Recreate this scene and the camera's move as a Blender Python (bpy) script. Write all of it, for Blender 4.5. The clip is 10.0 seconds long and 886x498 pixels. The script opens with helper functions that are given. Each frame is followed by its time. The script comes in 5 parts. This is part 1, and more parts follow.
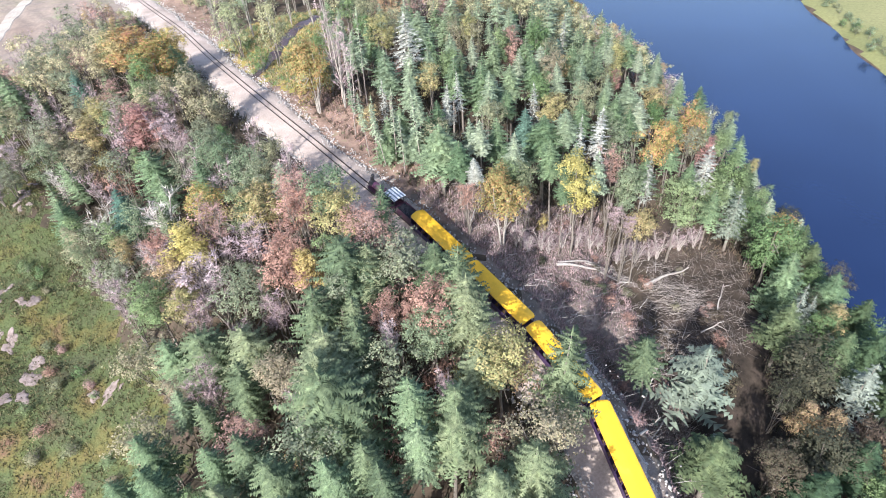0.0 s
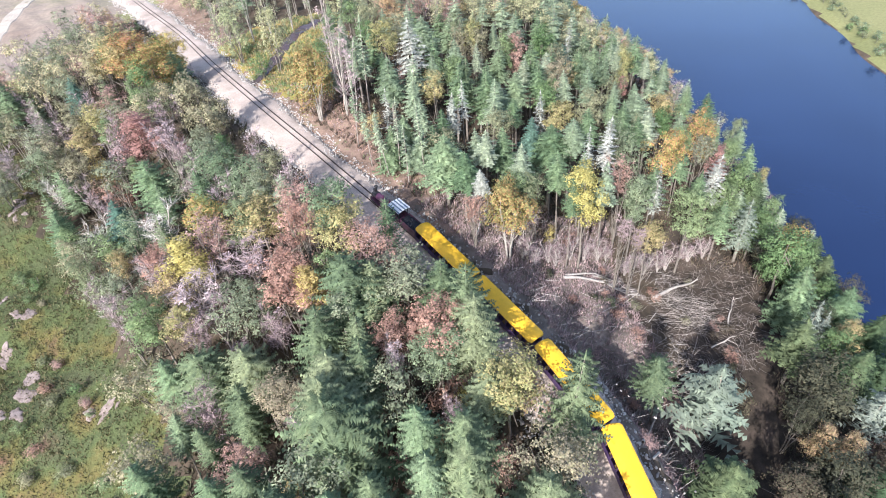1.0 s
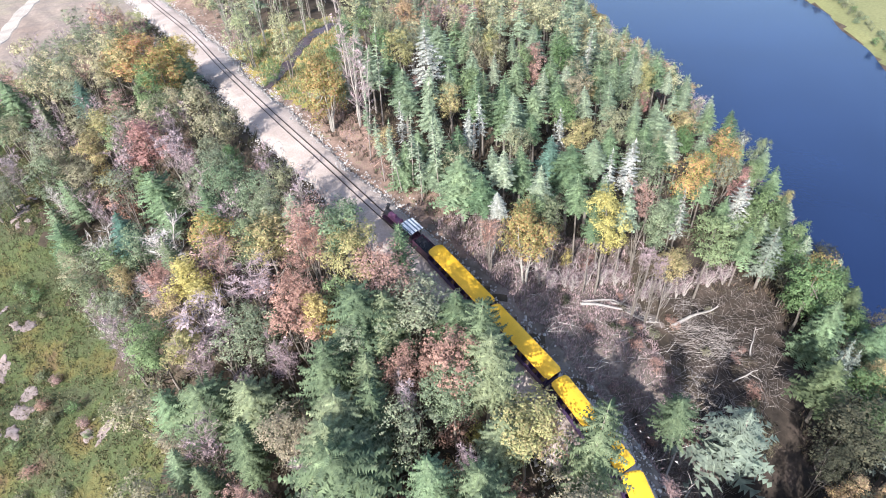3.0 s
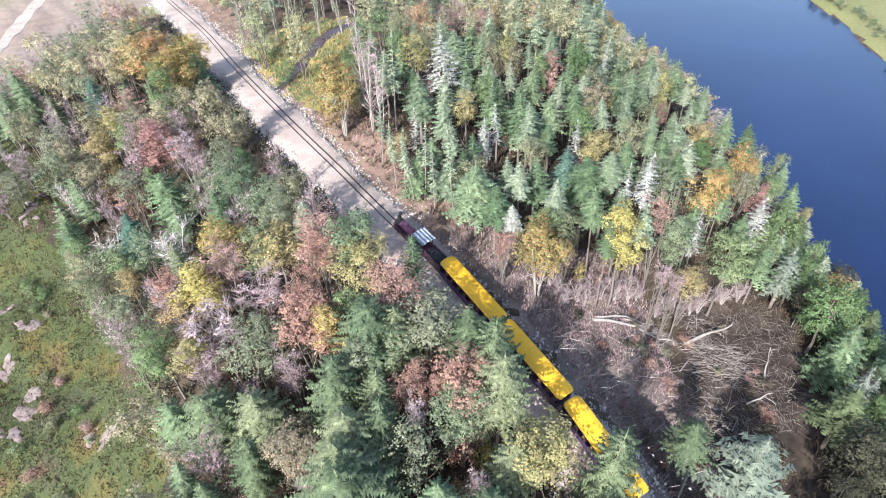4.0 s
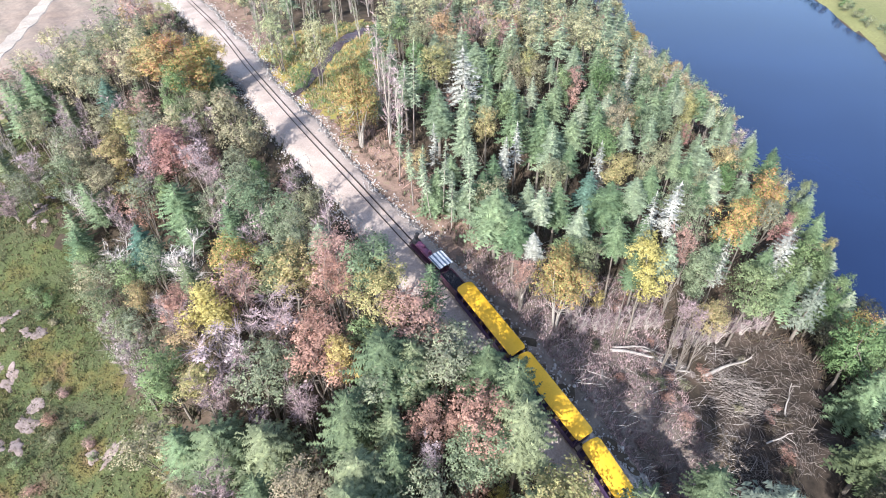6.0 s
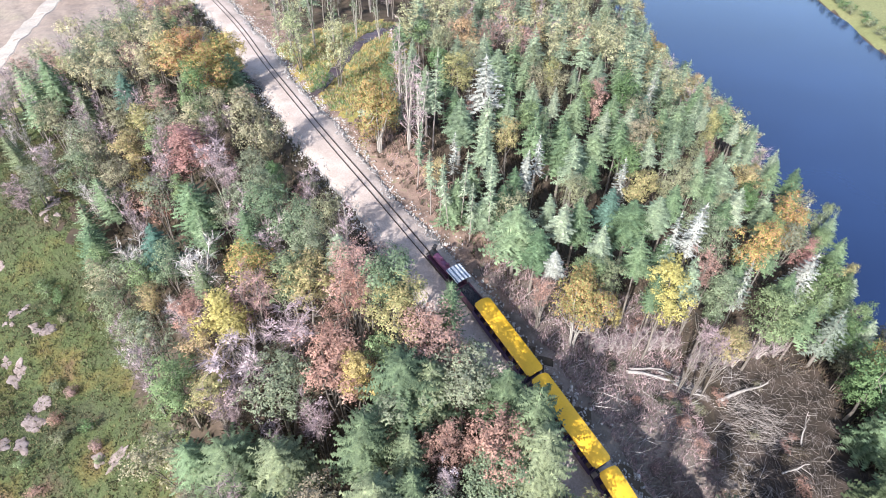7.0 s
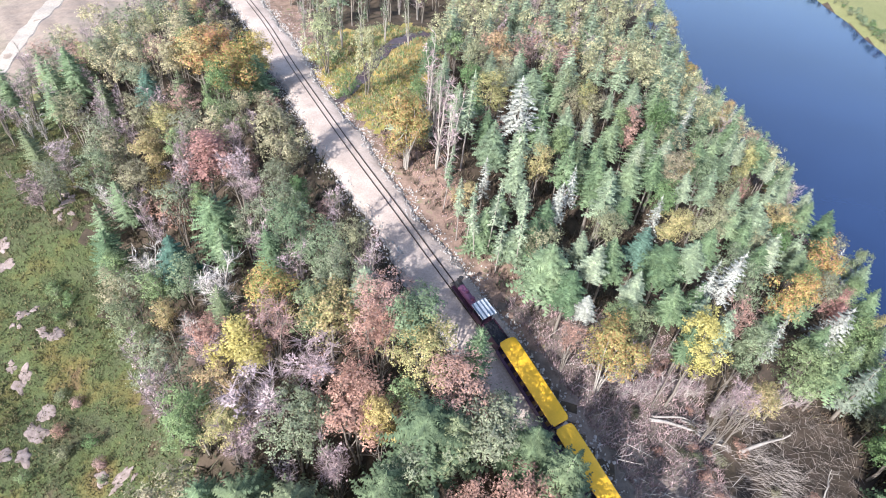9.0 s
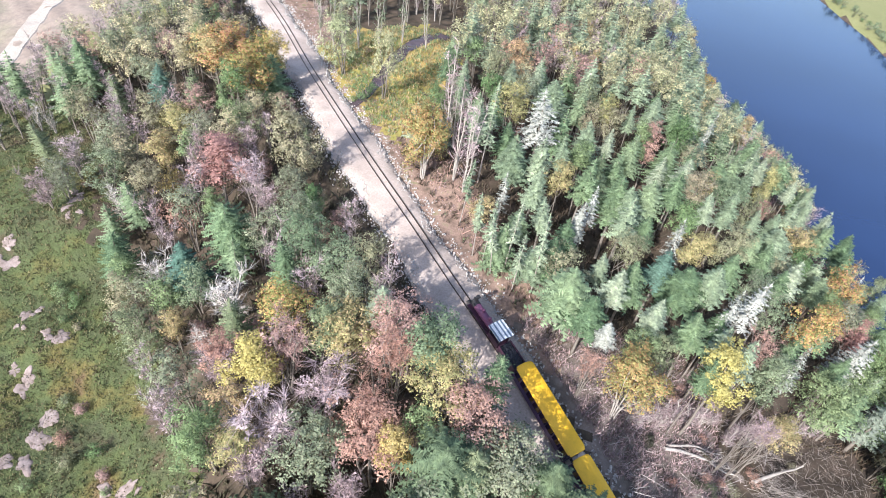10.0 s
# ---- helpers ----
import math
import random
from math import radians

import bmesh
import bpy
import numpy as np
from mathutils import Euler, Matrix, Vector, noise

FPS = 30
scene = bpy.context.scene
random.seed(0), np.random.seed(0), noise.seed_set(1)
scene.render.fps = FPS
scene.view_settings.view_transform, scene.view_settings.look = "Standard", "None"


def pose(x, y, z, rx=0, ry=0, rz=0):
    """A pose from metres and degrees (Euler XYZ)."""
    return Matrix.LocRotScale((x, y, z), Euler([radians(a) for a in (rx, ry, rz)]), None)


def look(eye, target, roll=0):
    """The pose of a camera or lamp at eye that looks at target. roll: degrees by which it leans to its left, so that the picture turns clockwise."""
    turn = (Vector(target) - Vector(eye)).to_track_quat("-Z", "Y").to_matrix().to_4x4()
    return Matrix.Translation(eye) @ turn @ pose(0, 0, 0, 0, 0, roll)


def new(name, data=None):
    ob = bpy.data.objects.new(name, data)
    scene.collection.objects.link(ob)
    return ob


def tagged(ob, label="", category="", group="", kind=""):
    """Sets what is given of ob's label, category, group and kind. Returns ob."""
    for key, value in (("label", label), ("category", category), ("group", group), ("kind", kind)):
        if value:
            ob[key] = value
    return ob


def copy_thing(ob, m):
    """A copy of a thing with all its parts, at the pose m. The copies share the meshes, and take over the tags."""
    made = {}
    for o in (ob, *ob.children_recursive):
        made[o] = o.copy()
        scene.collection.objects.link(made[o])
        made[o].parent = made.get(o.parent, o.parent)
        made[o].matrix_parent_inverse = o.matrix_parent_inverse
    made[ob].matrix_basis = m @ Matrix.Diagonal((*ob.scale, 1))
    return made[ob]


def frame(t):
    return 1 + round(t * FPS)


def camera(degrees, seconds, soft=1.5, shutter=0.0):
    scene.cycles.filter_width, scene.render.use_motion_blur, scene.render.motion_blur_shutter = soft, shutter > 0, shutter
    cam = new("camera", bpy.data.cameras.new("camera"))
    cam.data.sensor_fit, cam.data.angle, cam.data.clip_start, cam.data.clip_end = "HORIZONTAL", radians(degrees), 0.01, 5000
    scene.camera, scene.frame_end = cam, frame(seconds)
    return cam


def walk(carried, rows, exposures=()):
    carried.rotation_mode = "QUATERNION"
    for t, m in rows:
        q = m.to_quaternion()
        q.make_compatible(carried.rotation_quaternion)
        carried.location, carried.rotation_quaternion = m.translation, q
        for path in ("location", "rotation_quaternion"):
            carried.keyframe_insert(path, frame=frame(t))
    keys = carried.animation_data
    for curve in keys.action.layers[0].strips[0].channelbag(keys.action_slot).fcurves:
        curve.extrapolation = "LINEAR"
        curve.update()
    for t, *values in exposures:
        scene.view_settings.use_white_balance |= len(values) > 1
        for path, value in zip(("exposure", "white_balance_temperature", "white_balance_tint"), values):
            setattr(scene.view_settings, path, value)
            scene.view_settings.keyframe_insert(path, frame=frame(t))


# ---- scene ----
# ---------------------------------------------------------------- camera
cam = camera(79.06, 10.0, soft=1.0)
PATH = [
    (0, 0.30, 0.87, 41.60, 48.65, 4.11, 2.23),
    (0.5, -0.22, 1.92, 41.62, 48.70, 4.00, 2.14),
    (1, -0.37, 2.93, 41.78, 48.65, 4.04, 2.25),
    (1.5, -0.41, 3.90, 41.98, 48.58, 4.20, 2.27),
    (2, -0.57, 4.74, 42.09, 48.56, 4.15, 2.48),
    (2.5, -0.94, 5.55, 42.24, 48.52, 3.78, 2.99),
    (4, -2.29, 7.88, 42.75, 48.50, 2.33, 5.18),
    (4.5, -2.75, 8.55, 42.92, 48.53, 2.02, 5.64),
    (5, -3.09, 9.33, 43.25, 48.44, 1.64, 6.15),
    (5.5, -3.25, 10.08, 43.56, 48.29, 1.58, 6.26),
    (7, -5.76, 12.42, 44.38, 47.86, -0.52, 8.74),
    (7.5, -6.35, 13.32, 44.72, 47.68, -0.94, 9.12),
    (8, -7.41, 14.26, 45.16, 47.38, -2.04, 10.29),
    (8.5, -8.24, 15.17, 45.47, 47.16, -2.81, 11.30),
    (9, -9.01, 16.06, 45.82, 46.97, -3.18, 11.50),
    (9.5, -9.90, 17.08, 46.17, 46.62, -3.73, 12.07),
    (10, -11.39, 18.14, 46.45, 46.24, -4.84, 12.99),
]
walk(cam, [(t, pose(x, y, z, rx, ry, rz)) for t, x, y, z, rx, ry, rz in PATH])

# ---------------------------------------------------------------- light
SUN_FROM = Vector((-0.31, -0.77, 0.57)).normalized()
sky_world = bpy.data.worlds.new("sky")
scene.world = sky_world
sky_world.use_nodes = True
wn, wl = sky_world.node_tree.nodes, sky_world.node_tree.links
sky = wn.new("ShaderNodeTexSky")
sky.sky_type = 'NISHITA'
sky.sun_disc = False
sky.sun_elevation = math.asin(SUN_FROM.z)
sky.sun_rotation = math.atan2(SUN_FROM.x, SUN_FROM.y)
sky.air_density, sky.dust_density, sky.ozone_density = 1.0, 1.2, 1.0
wn["Background"].inputs[1].default_value = 0.135
wl.new(sky.outputs[0], wn["Background"].inputs[0])
sun_lamp = bpy.data.lights.new("sun", 'SUN')
sun_lamp.energy, sun_lamp.angle, sun_lamp.color = 4.0, radians(0.55), (0.98, 0.97, 0.94)
sun = new("sun", sun_lamp)
sun.matrix_world = look(SUN_FROM * 200, (0, 0, 0))
scene.view_settings.exposure = 1.33

# ---------------------------------------------------------------- materials


def shader(name, rough=0.8, metal=0.0, spec=0.3):
    """A fresh node material: its nodes, links and Principled node."""
    m = bpy.data.materials.new(name)
    m.use_nodes = True
    nt = m.node_tree
    b = nt.nodes["Principled BSDF"]
    b.inputs["Roughness"].default_value = rough
    b.inputs["Metallic"].default_value = metal
    b.inputs["Specular IOR Level"].default_value = spec
    return m, nt.nodes, nt.links, b


def ramp(nodes, stops):
    r = nodes.new("ShaderNodeValToRGB")
    e = r.color_ramp.elements
    while len(e) < len(stops):
        e.new(0.5)
    for el, (p, c) in zip(e, stops):
        el.position, el.color = p, (*c, 1)
    return r


def noise_tex(nodes, links, scale, detail=4.0, rough=0.55, coord="Object", vec=None):
    n = nodes.new("ShaderNodeTexNoise")
    n.inputs["Scale"].default_value = scale
    n.inputs["Detail"].default_value = detail
    n.inputs["Roughness"].default_value = rough
    if vec is None:
        vec = nodes.new("ShaderNodeTexCoord").outputs[coord]
    links.new(vec, n.inputs["Vector"])
    return n


def mix_col(nodes, links, fac, a, b, mode='MIX'):
    m = nodes.new("ShaderNodeMix")
    m.data_type, m.blend_type = 'RGBA', mode
    for sock, val in ((m.inputs[0], fac), (m.inputs[6], a), (m.inputs[7], b)):
        if isinstance(val, bpy.types.NodeSocket):
            links.new(val, sock)
        elif isinstance(val, tuple):
            sock.default_value = (*val, 1)
        else:
            sock.default_value = val
    return m.outputs[2]


def bump(nodes, links, b, height, strength, dist):
    n = nodes.new("ShaderNodeBump")
    n.inputs["Strength"].default_value, n.inputs["Distance"].default_value = strength, dist
    links.new(height, n.inputs["Height"])
    links.new(n.outputs[0], b.inputs["Normal"])


def mottled(name, cols, scale=1.0, fine=9.0, rough=0.9, bumpy=0.4, dist=0.05, metal=0.0, spec=0.25):
    """A surface with patches from cols (dark to light) and a finer grain over them."""
    m, n, l, b = shader(name, rough, metal, spec)
    big = noise_tex(n, l, scale, 6.0, 0.6)
    stops = [(0.28 + 0.44 * i / max(1, len(cols) - 1), c) for i, c in enumerate(cols)]
    r = ramp(n, stops)
    l.new(big.outputs[0], r.inputs[0])
    small = noise_tex(n, l, fine, 5.0, 0.7)
    g = ramp(n, [(0.25, (0.55, 0.55, 0.55)), (0.75, (1.25, 1.25, 1.25))])
    l.new(small.outputs[0], g.inputs[0])
    l.new(mix_col(n, l, 0.7, r.outputs[0], g.outputs[0], 'MULTIPLY'), b.inputs["Base Color"])
    bump(n, l, b, small.outputs[0], bumpy, dist)
    return m


def foliage(name, cols, spread=0.35, translucent=0.22, rough=0.75, cool=1.3, fleck_low=0.8, fleck_high=1.16, vary=1.0):
    """Leaves or needles: a tone for each tree, another for each spray, and light that passes through."""
    cols = [(r0, g0, b0 * cool + 0.011) for r0, g0, b0 in cols]
    m, n, l, b = shader(name, rough, 0.0, 0.2)
    info = n.new("ShaderNodeObjectInfo")
    r = ramp(n, [(i / max(1, len(cols) - 1), c) for i, c in enumerate(cols)])
    geo = n.new("ShaderNodeNewGeometry")
    add = n.new("ShaderNodeMath")
    add.operation = 'MULTIPLY_ADD'
    l.new(geo.outputs["Random Per Island"], add.inputs[0])
    add.inputs[1].default_value = spread
    sub = n.new("ShaderNodeMath")
    sub.operation = 'MULTIPLY_ADD'
    l.new(info.outputs["Random"], sub.inputs[0])
    sub.inputs[1].default_value = vary
    sub.inputs[2].default_value = 0.5 - vary / 2 - spread / 2
    l.new(sub.outputs[0], add.inputs[2])
    l.new(add.outputs[0], r.inputs[0])
    patch = noise_tex(n, l, 0.9, 3.0)
    tone = ramp(n, [(0.3, (0.72, 0.72, 0.72)), (0.7, (1.22, 1.2, 1.15))])
    l.new(patch.outputs[0], tone.inputs[0])
    col = mix_col(n, l, 1.0, r.outputs[0], tone.outputs[0], 'MULTIPLY')
    clump = noise_tex(n, l, 3.2, 2.0)
    tone2 = ramp(n, [(0.32, (0.62, 0.64, 0.66)), (0.68, (1.36, 1.34, 1.28))])
    l.new(clump.outputs[0], tone2.inputs[0])
    col = mix_col(n, l, 1.0, col, tone2.outputs[0], 'MULTIPLY')
    fleck = ramp(n, [(0.0, (fleck_low,) * 3), (0.5, (0.96, 0.96, 0.96)), (1.0, (fleck_high,) * 3)])
    wn2 = n.new("ShaderNodeTexWhiteNoise")
    wn2.noise_dimensions = '1D'
    l.new(geo.outputs["Random Per Island"], wn2.inputs["W"])
    l.new(wn2.outputs[0], fleck.inputs[0])
    col = mix_col(n, l, 1.0, col, fleck.outputs[0], 'MULTIPLY')
    l.new(col, b.inputs["Base Color"])
    tr = n.new("ShaderNodeBsdfTranslucent")
    l.new(col, tr.inputs[0])
    mx = n.new("ShaderNodeMixShader")
    mx.inputs[0].default_value = translucent
    l.new(b.outputs[0], mx.inputs[1])
    l.new(tr.outputs[0], mx.inputs[2])
    l.new(mx.outputs[0], n["Material Output"].inputs[0])
    return m


M_FLOOR = mottled("forest_floor", [(0.036, 0.03, 0.022), (0.079, 0.059, 0.043), (0.122, 0.086, 0.068)], 0.5, 6.0)
# reddish bank soil, darkened: the slope's shade is put into its colour
M_SHADED_BANK = mottled("shaded_bank_soil", [(0.02, 0.016, 0.014), (0.055, 0.042, 0.034), (0.1, 0.073, 0.062)], 0.5, 6.0)
M_LITTER = mottled("reddish_leaf_litter", [(0.1, 0.075, 0.055), (0.19, 0.13, 0.105), (0.29, 0.195, 0.16), (0.16, 0.17, 0.085)], 0.7, 5.0, bumpy=0.8, dist=0.1)
M_BALLAST = mottled("broken_stone_ground", [(0.14, 0.125, 0.12), (0.28, 0.25, 0.24), (0.4, 0.36, 0.35)], 2.2, 9.0, bumpy=1.0, dist=0.1)
M_SLASH = mottled("cut_over_ground", [(0.085, 0.07, 0.06), (0.18, 0.145, 0.127), (0.3, 0.24, 0.215)], 0.35, 5.0, bumpy=0.8, dist=0.1)
M_MEADOW = mottled("wet_meadow", [(0.11, 0.07, 0.05), (0.075, 0.085, 0.042), (0.08, 0.1, 0.04), (0.135, 0.115, 0.042), (0.15, 0.085, 0.062)], 0.16, 2.2, bumpy=1.0, dist=0.25)
M_CREEKGRASS = mottled("creek_grass", [(0.17, 0.2, 0.055), (0.31, 0.25, 0.08), (0.4, 0.26, 0.1)], 0.15, 3.0, bumpy=0.6, dist=0.12)
M_FIELD = mottled("ploughed_field", [(0.22, 0.165, 0.14), (0.27, 0.215, 0.185), (0.2, 0.2, 0.12)], 0.035, 1.2, bumpy=0.3)
M_PASTURE = mottled("pasture", [(0.17, 0.18, 0.075), (0.24, 0.23, 0.11)], 0.03, 1.5)
M_BED = mottled("gravel_bed", [(0.31, 0.25, 0.225), (0.425, 0.345, 0.31), (0.54, 0.44, 0.4)], 0.22, 5.0, bumpy=0.35, dist=0.03)
M_ROCK = mottled("riprap_stone", [(0.22, 0.2, 0.19), (0.4, 0.365, 0.35), (0.58, 0.54, 0.52)], 1.4, 9.0, bumpy=0.4)
M_TRACKDIRT = mottled("dirt_track_soil", [(0.33, 0.285, 0.255), (0.42, 0.37, 0.335)], 0.3, 3.0)
M_PEAT = mottled("bare_peat", [(0.13, 0.1, 0.085), (0.25, 0.195, 0.185), (0.33, 0.27, 0.265)], 1.3, 5.0, bumpy=0.5)
M_BARK = mottled("bark", [(0.14, 0.12, 0.105), (0.27, 0.235, 0.21)], 2.0, 12.0)
M_BIRCH = mottled("pale_bark", [(0.3, 0.265, 0.24), (0.46, 0.42, 0.39)], 2.0, 10.0)
M_GREYBARK = mottled("grey_bark", [(0.24, 0.2, 0.18), (0.38, 0.33, 0.31)], 2.0, 10.0)
M_DEADWOOD = mottled("weathered_wood", [(0.34, 0.3, 0.28), (0.55, 0.5, 0.47)], 1.5, 9.0)
M_RAIL = mottled("rusty_rail", [(0.05, 0.035, 0.03), (0.1, 0.07, 0.055)], 3.0, 20.0, rough=0.55, metal=0.6)

F_SPRUCE = foliage("spruce_needles", [(0.115, 0.18, 0.088), (0.18, 0.255, 0.128), (0.26, 0.33, 0.185)], translucent=0.3, cool=1.1)
# spruce needles of the lower bank, with shade painted into the colour
F_SHADED_SPRUCE = foliage("shaded_needles", [(0.045, 0.08, 0.028), (0.08, 0.12, 0.042), (0.12, 0.15, 0.055)])
# brownish olive leaves, darkened: shade of bank and undergrowth is in the colour
F_UMBER = foliage("shade_darkened_umber_leaves", [(0.065, 0.07, 0.03), (0.1, 0.095, 0.042), (0.13, 0.095, 0.052)], 0.6)
F_BLUE = foliage("blue_green_needles", [(0.08, 0.15, 0.1), (0.12, 0.2, 0.135)], cool=1.15)
F_SAGE = foliage("sage_needles", [(0.2, 0.265, 0.155), (0.28, 0.345, 0.215), (0.37, 0.415, 0.285)], translucent=0.3, cool=1.1)
F_PALE = foliage("lichen_grey_needles", [(0.33, 0.345, 0.295), (0.48, 0.485, 0.44)], cool=1.05)
F_SILVERGREEN = foliage("silver_green_needles", [(0.19, 0.235, 0.165), (0.29, 0.325, 0.255)], translucent=0.3, cool=1.1)
F_LARCH = foliage("soft_green_needles", [(0.11, 0.155, 0.064), (0.175, 0.225, 0.092), (0.25, 0.285, 0.125)], translucent=0.32, cool=1.35)
F_GREEN = foliage("green_leaves", [(0.131, 0.217, 0.07), (0.191, 0.27, 0.096), (0.252, 0.313, 0.131)], translucent=0.32)
F_OLIVE = foliage("olive_leaves", [(0.21, 0.25, 0.11), (0.29, 0.29, 0.14), (0.36, 0.3, 0.17)], translucent=0.3)
F_GREY = foliage("grey_green_leaves", [(0.17, 0.235, 0.12), (0.23, 0.285, 0.155), (0.28, 0.28, 0.18)], translucent=0.3, cool=1.15)
F_TAN = foliage("tan_leaves", [(0.42, 0.25, 0.11), (0.36, 0.3, 0.11), (0.26, 0.31, 0.11)], 1.2, translucent=0.3, vary=0.2, cool=1.1)
F_SEDGE = foliage("brown_sedge", [(0.132, 0.127, 0.05), (0.165, 0.143, 0.061), (0.187, 0.132, 0.066)], 0.7, translucent=0.3)
# leaves for the far woods: distance haze is put into this pale colour
F_HAZED_OLIVE = foliage("hazed_olive_leaves", [(0.36, 0.41, 0.19), (0.47, 0.46, 0.22), (0.54, 0.45, 0.25)], 0.5, translucent=0.35)
F_YELLOW = foliage("yellow_leaves", [(0.42, 0.4, 0.11), (0.5, 0.44, 0.13), (0.48, 0.37, 0.13)], translucent=0.32)
F_AMBER = foliage("amber_leaves", [(0.34, 0.34, 0.12), (0.42, 0.35, 0.14), (0.47, 0.32, 0.16)], 0.8, translucent=0.3)
F_ORANGE = foliage("orange_leaves", [(0.26, 0.33, 0.09), (0.44, 0.36, 0.1), (0.52, 0.31, 0.11), (0.5, 0.25, 0.13)], 1.1, vary=0.5, translucent=0.32)
F_RED = foliage("red_leaves", [(0.4, 0.21, 0.15), (0.45, 0.27, 0.19)], translucent=0.32)
F_RUST = foliage("rusty_leaves", [(0.38, 0.22, 0.14), (0.46, 0.29, 0.18), (0.42, 0.29, 0.22)], translucent=0.32)
F_TWIG = foliage("mauve_twigs", [(0.3, 0.225, 0.18), (0.38, 0.29, 0.24), (0.43, 0.35, 0.29)], translucent=0.05)
F_WHITETWIG = foliage("silver_twigs", [(0.5, 0.46, 0.45), (0.62, 0.58, 0.57)], translucent=0.05, cool=1.0)
F_GREYTWIG = foliage("grey_twigs", [(0.17, 0.145, 0.135), (0.27, 0.235, 0.22), (0.4, 0.355, 0.34)], 1.0, translucent=0.02, cool=1.0)
F_BRUSH = foliage("dry_brush", [(0.24, 0.17, 0.135), (0.38, 0.28, 0.22), (0.48, 0.38, 0.3)], 1.0, translucent=0.1)
F_REED = foliage("dry_reeds", [(0.26, 0.18, 0.13), (0.36, 0.27, 0.18)], 1.0, translucent=0.2)
F_GRASS = foliage("meadow_grass", [(0.105, 0.125, 0.05), (0.15, 0.155, 0.058), (0.185, 0.155, 0.062)], 0.7, translucent=0.25)


def water_material():
    m, n, l, b = shader("river_water", 0.12, 0.0, 0.5)
    big = noise_tex(n, l, 0.02, 3.0)
    r = ramp(n, [(0.35, (0.007, 0.017, 0.062)), (0.65, (0.011, 0.026, 0.085))])
    l.new(big.outputs[0], r.inputs[0])
    l.new(r.outputs[0], b.inputs["Base Color"])
    rip = noise_tex(n, l, 1.2, 4.0)
    bump(n, l, b, rip.outputs[0], 0.15, 0.05)
    return m


M_WATER = water_material()
M_CREEK = mottled("creek_water", [(0.05, 0.035, 0.04), (0.1, 0.075, 0.085)], 0.4, 2.0, rough=0.15, bumpy=0.05)


def paint(name, col, dirt=0.5, rough=0.45, metal=0.0):
    """Painted metal: the colour, faded in patches and grimed in fine streaks."""
    m, n, l, b = shader(name, rough, metal, 0.4)
    big = noise_tex(n, l, 0.8, 5.0, 0.6)
    r = ramp(n, [(0.3, tuple(c * (1 - 0.35 * dirt) for c in col)), (0.6, col), (0.8, tuple(min(1, c * 1.1 + 0.02) for c in col))])
    l.new(big.outputs[0], r.inputs[0])
    small = noise_tex(n, l, 7.0, 5.0, 0.7)
    g = ramp(n, [(0.25, (1 - 0.4 * dirt,) * 3), (0.6, (1.05, 1.05, 1.05))])
    l.new(small.outputs[0], g.inputs[0])
    l.new(mix_col(n, l, 0.6, r.outputs[0], g.outputs[0], 'MULTIPLY'), b.inputs["Base Color"])
    bump(n, l, b, small.outputs[0], 0.1, 0.01)
    return m


M_YELLOW = paint("yellow_roof_paint", (0.82, 0.45, 0.03), 0.4, 0.5)
M_PURPLE = paint("dark_purple_paint", (0.055, 0.03, 0.09), 0.5)
M_MAGENTA = paint("maroon_boiler_paint", (0.2, 0.075, 0.145), 0.5)
M_MAROON = paint("dark_maroon_paint", (0.06, 0.024, 0.045), 0.5)
M_BLACK = paint("black_iron", (0.025, 0.024, 0.028), 0.4, 0.5)
M_WHITE = paint("white_roof_paint", (0.75, 0.75, 0.78), 0.4)
M_STRIPE = paint("slate_blue_stripe", (0.16, 0.2, 0.26), 0.4)
M_WOOD = mottled("bench_wood", [(0.16, 0.1, 0.06), (0.28, 0.19, 0.11)], 2.0, 14.0)
M_COAL = mottled("coal", [(0.012, 0.012, 0.017), (0.035, 0.037, 0.05)], 5.0, 20.0, rough=0.6)
M_STEEL = paint("wheel_steel", (0.12, 0.11, 0.11), 0.4, 0.4, 0.7)

# ---------------------------------------------------------------- mesh helpers


def mesh_from(name, verts, faces, mats=(), mat_ids=None, smooth=False, normals=None):
    """A mesh; normals (one a vertex) give leaves the shading of the crown that they make up."""
    me = bpy.data.meshes.new(name)
    verts = np.asarray(verts, float)
    if isinstance(faces, np.ndarray):
        me.vertices.add(len(verts))
        me.vertices.foreach_set("co", verts.ravel())
        n, k = faces.shape
        me.loops.add(n * k)
        me.loops.foreach_set("vertex_index", faces.astype(np.int32).ravel())
        me.polygons.add(n)
        me.polygons.foreach_set("loop_start", np.arange(0, n * k, k, dtype=np.int32))
    else:
        me.from_pydata([tuple(v) for v in verts], [], [tuple(f) for f in faces])
    for m in mats:
        me.materials.append(m)
    if mat_ids is not None:
        me.polygons.foreach_set("material_index", np.asarray(mat_ids, dtype=np.int32))
    me.polygons.foreach_set("use_smooth", np.full(len(me.polygons), bool(smooth or normals is not None)))
    me.update(calc_edges=True)
    if normals is not None:
        me.normals_split_custom_set_from_vertices(np.asarray(normals, float).tolist())
        SHADING[me.name] = np.asarray(normals, float)
    return me


SHADING = {}


def facing(v, f, nrm):
    """The triangles f, each wound so that it faces the way its leaf's normals do."""
    v, f, nrm = np.asarray(v, float), np.asarray(f, int), np.asarray(nrm, float)
    g = np.cross(v[f[:, 1]] - v[f[:, 0]], v[f[:, 2]] - v[f[:, 0]])
    back = (g * nrm[f].mean(1)).sum(1) < 0
    f[back] = f[back][:, ::-1]
    return f


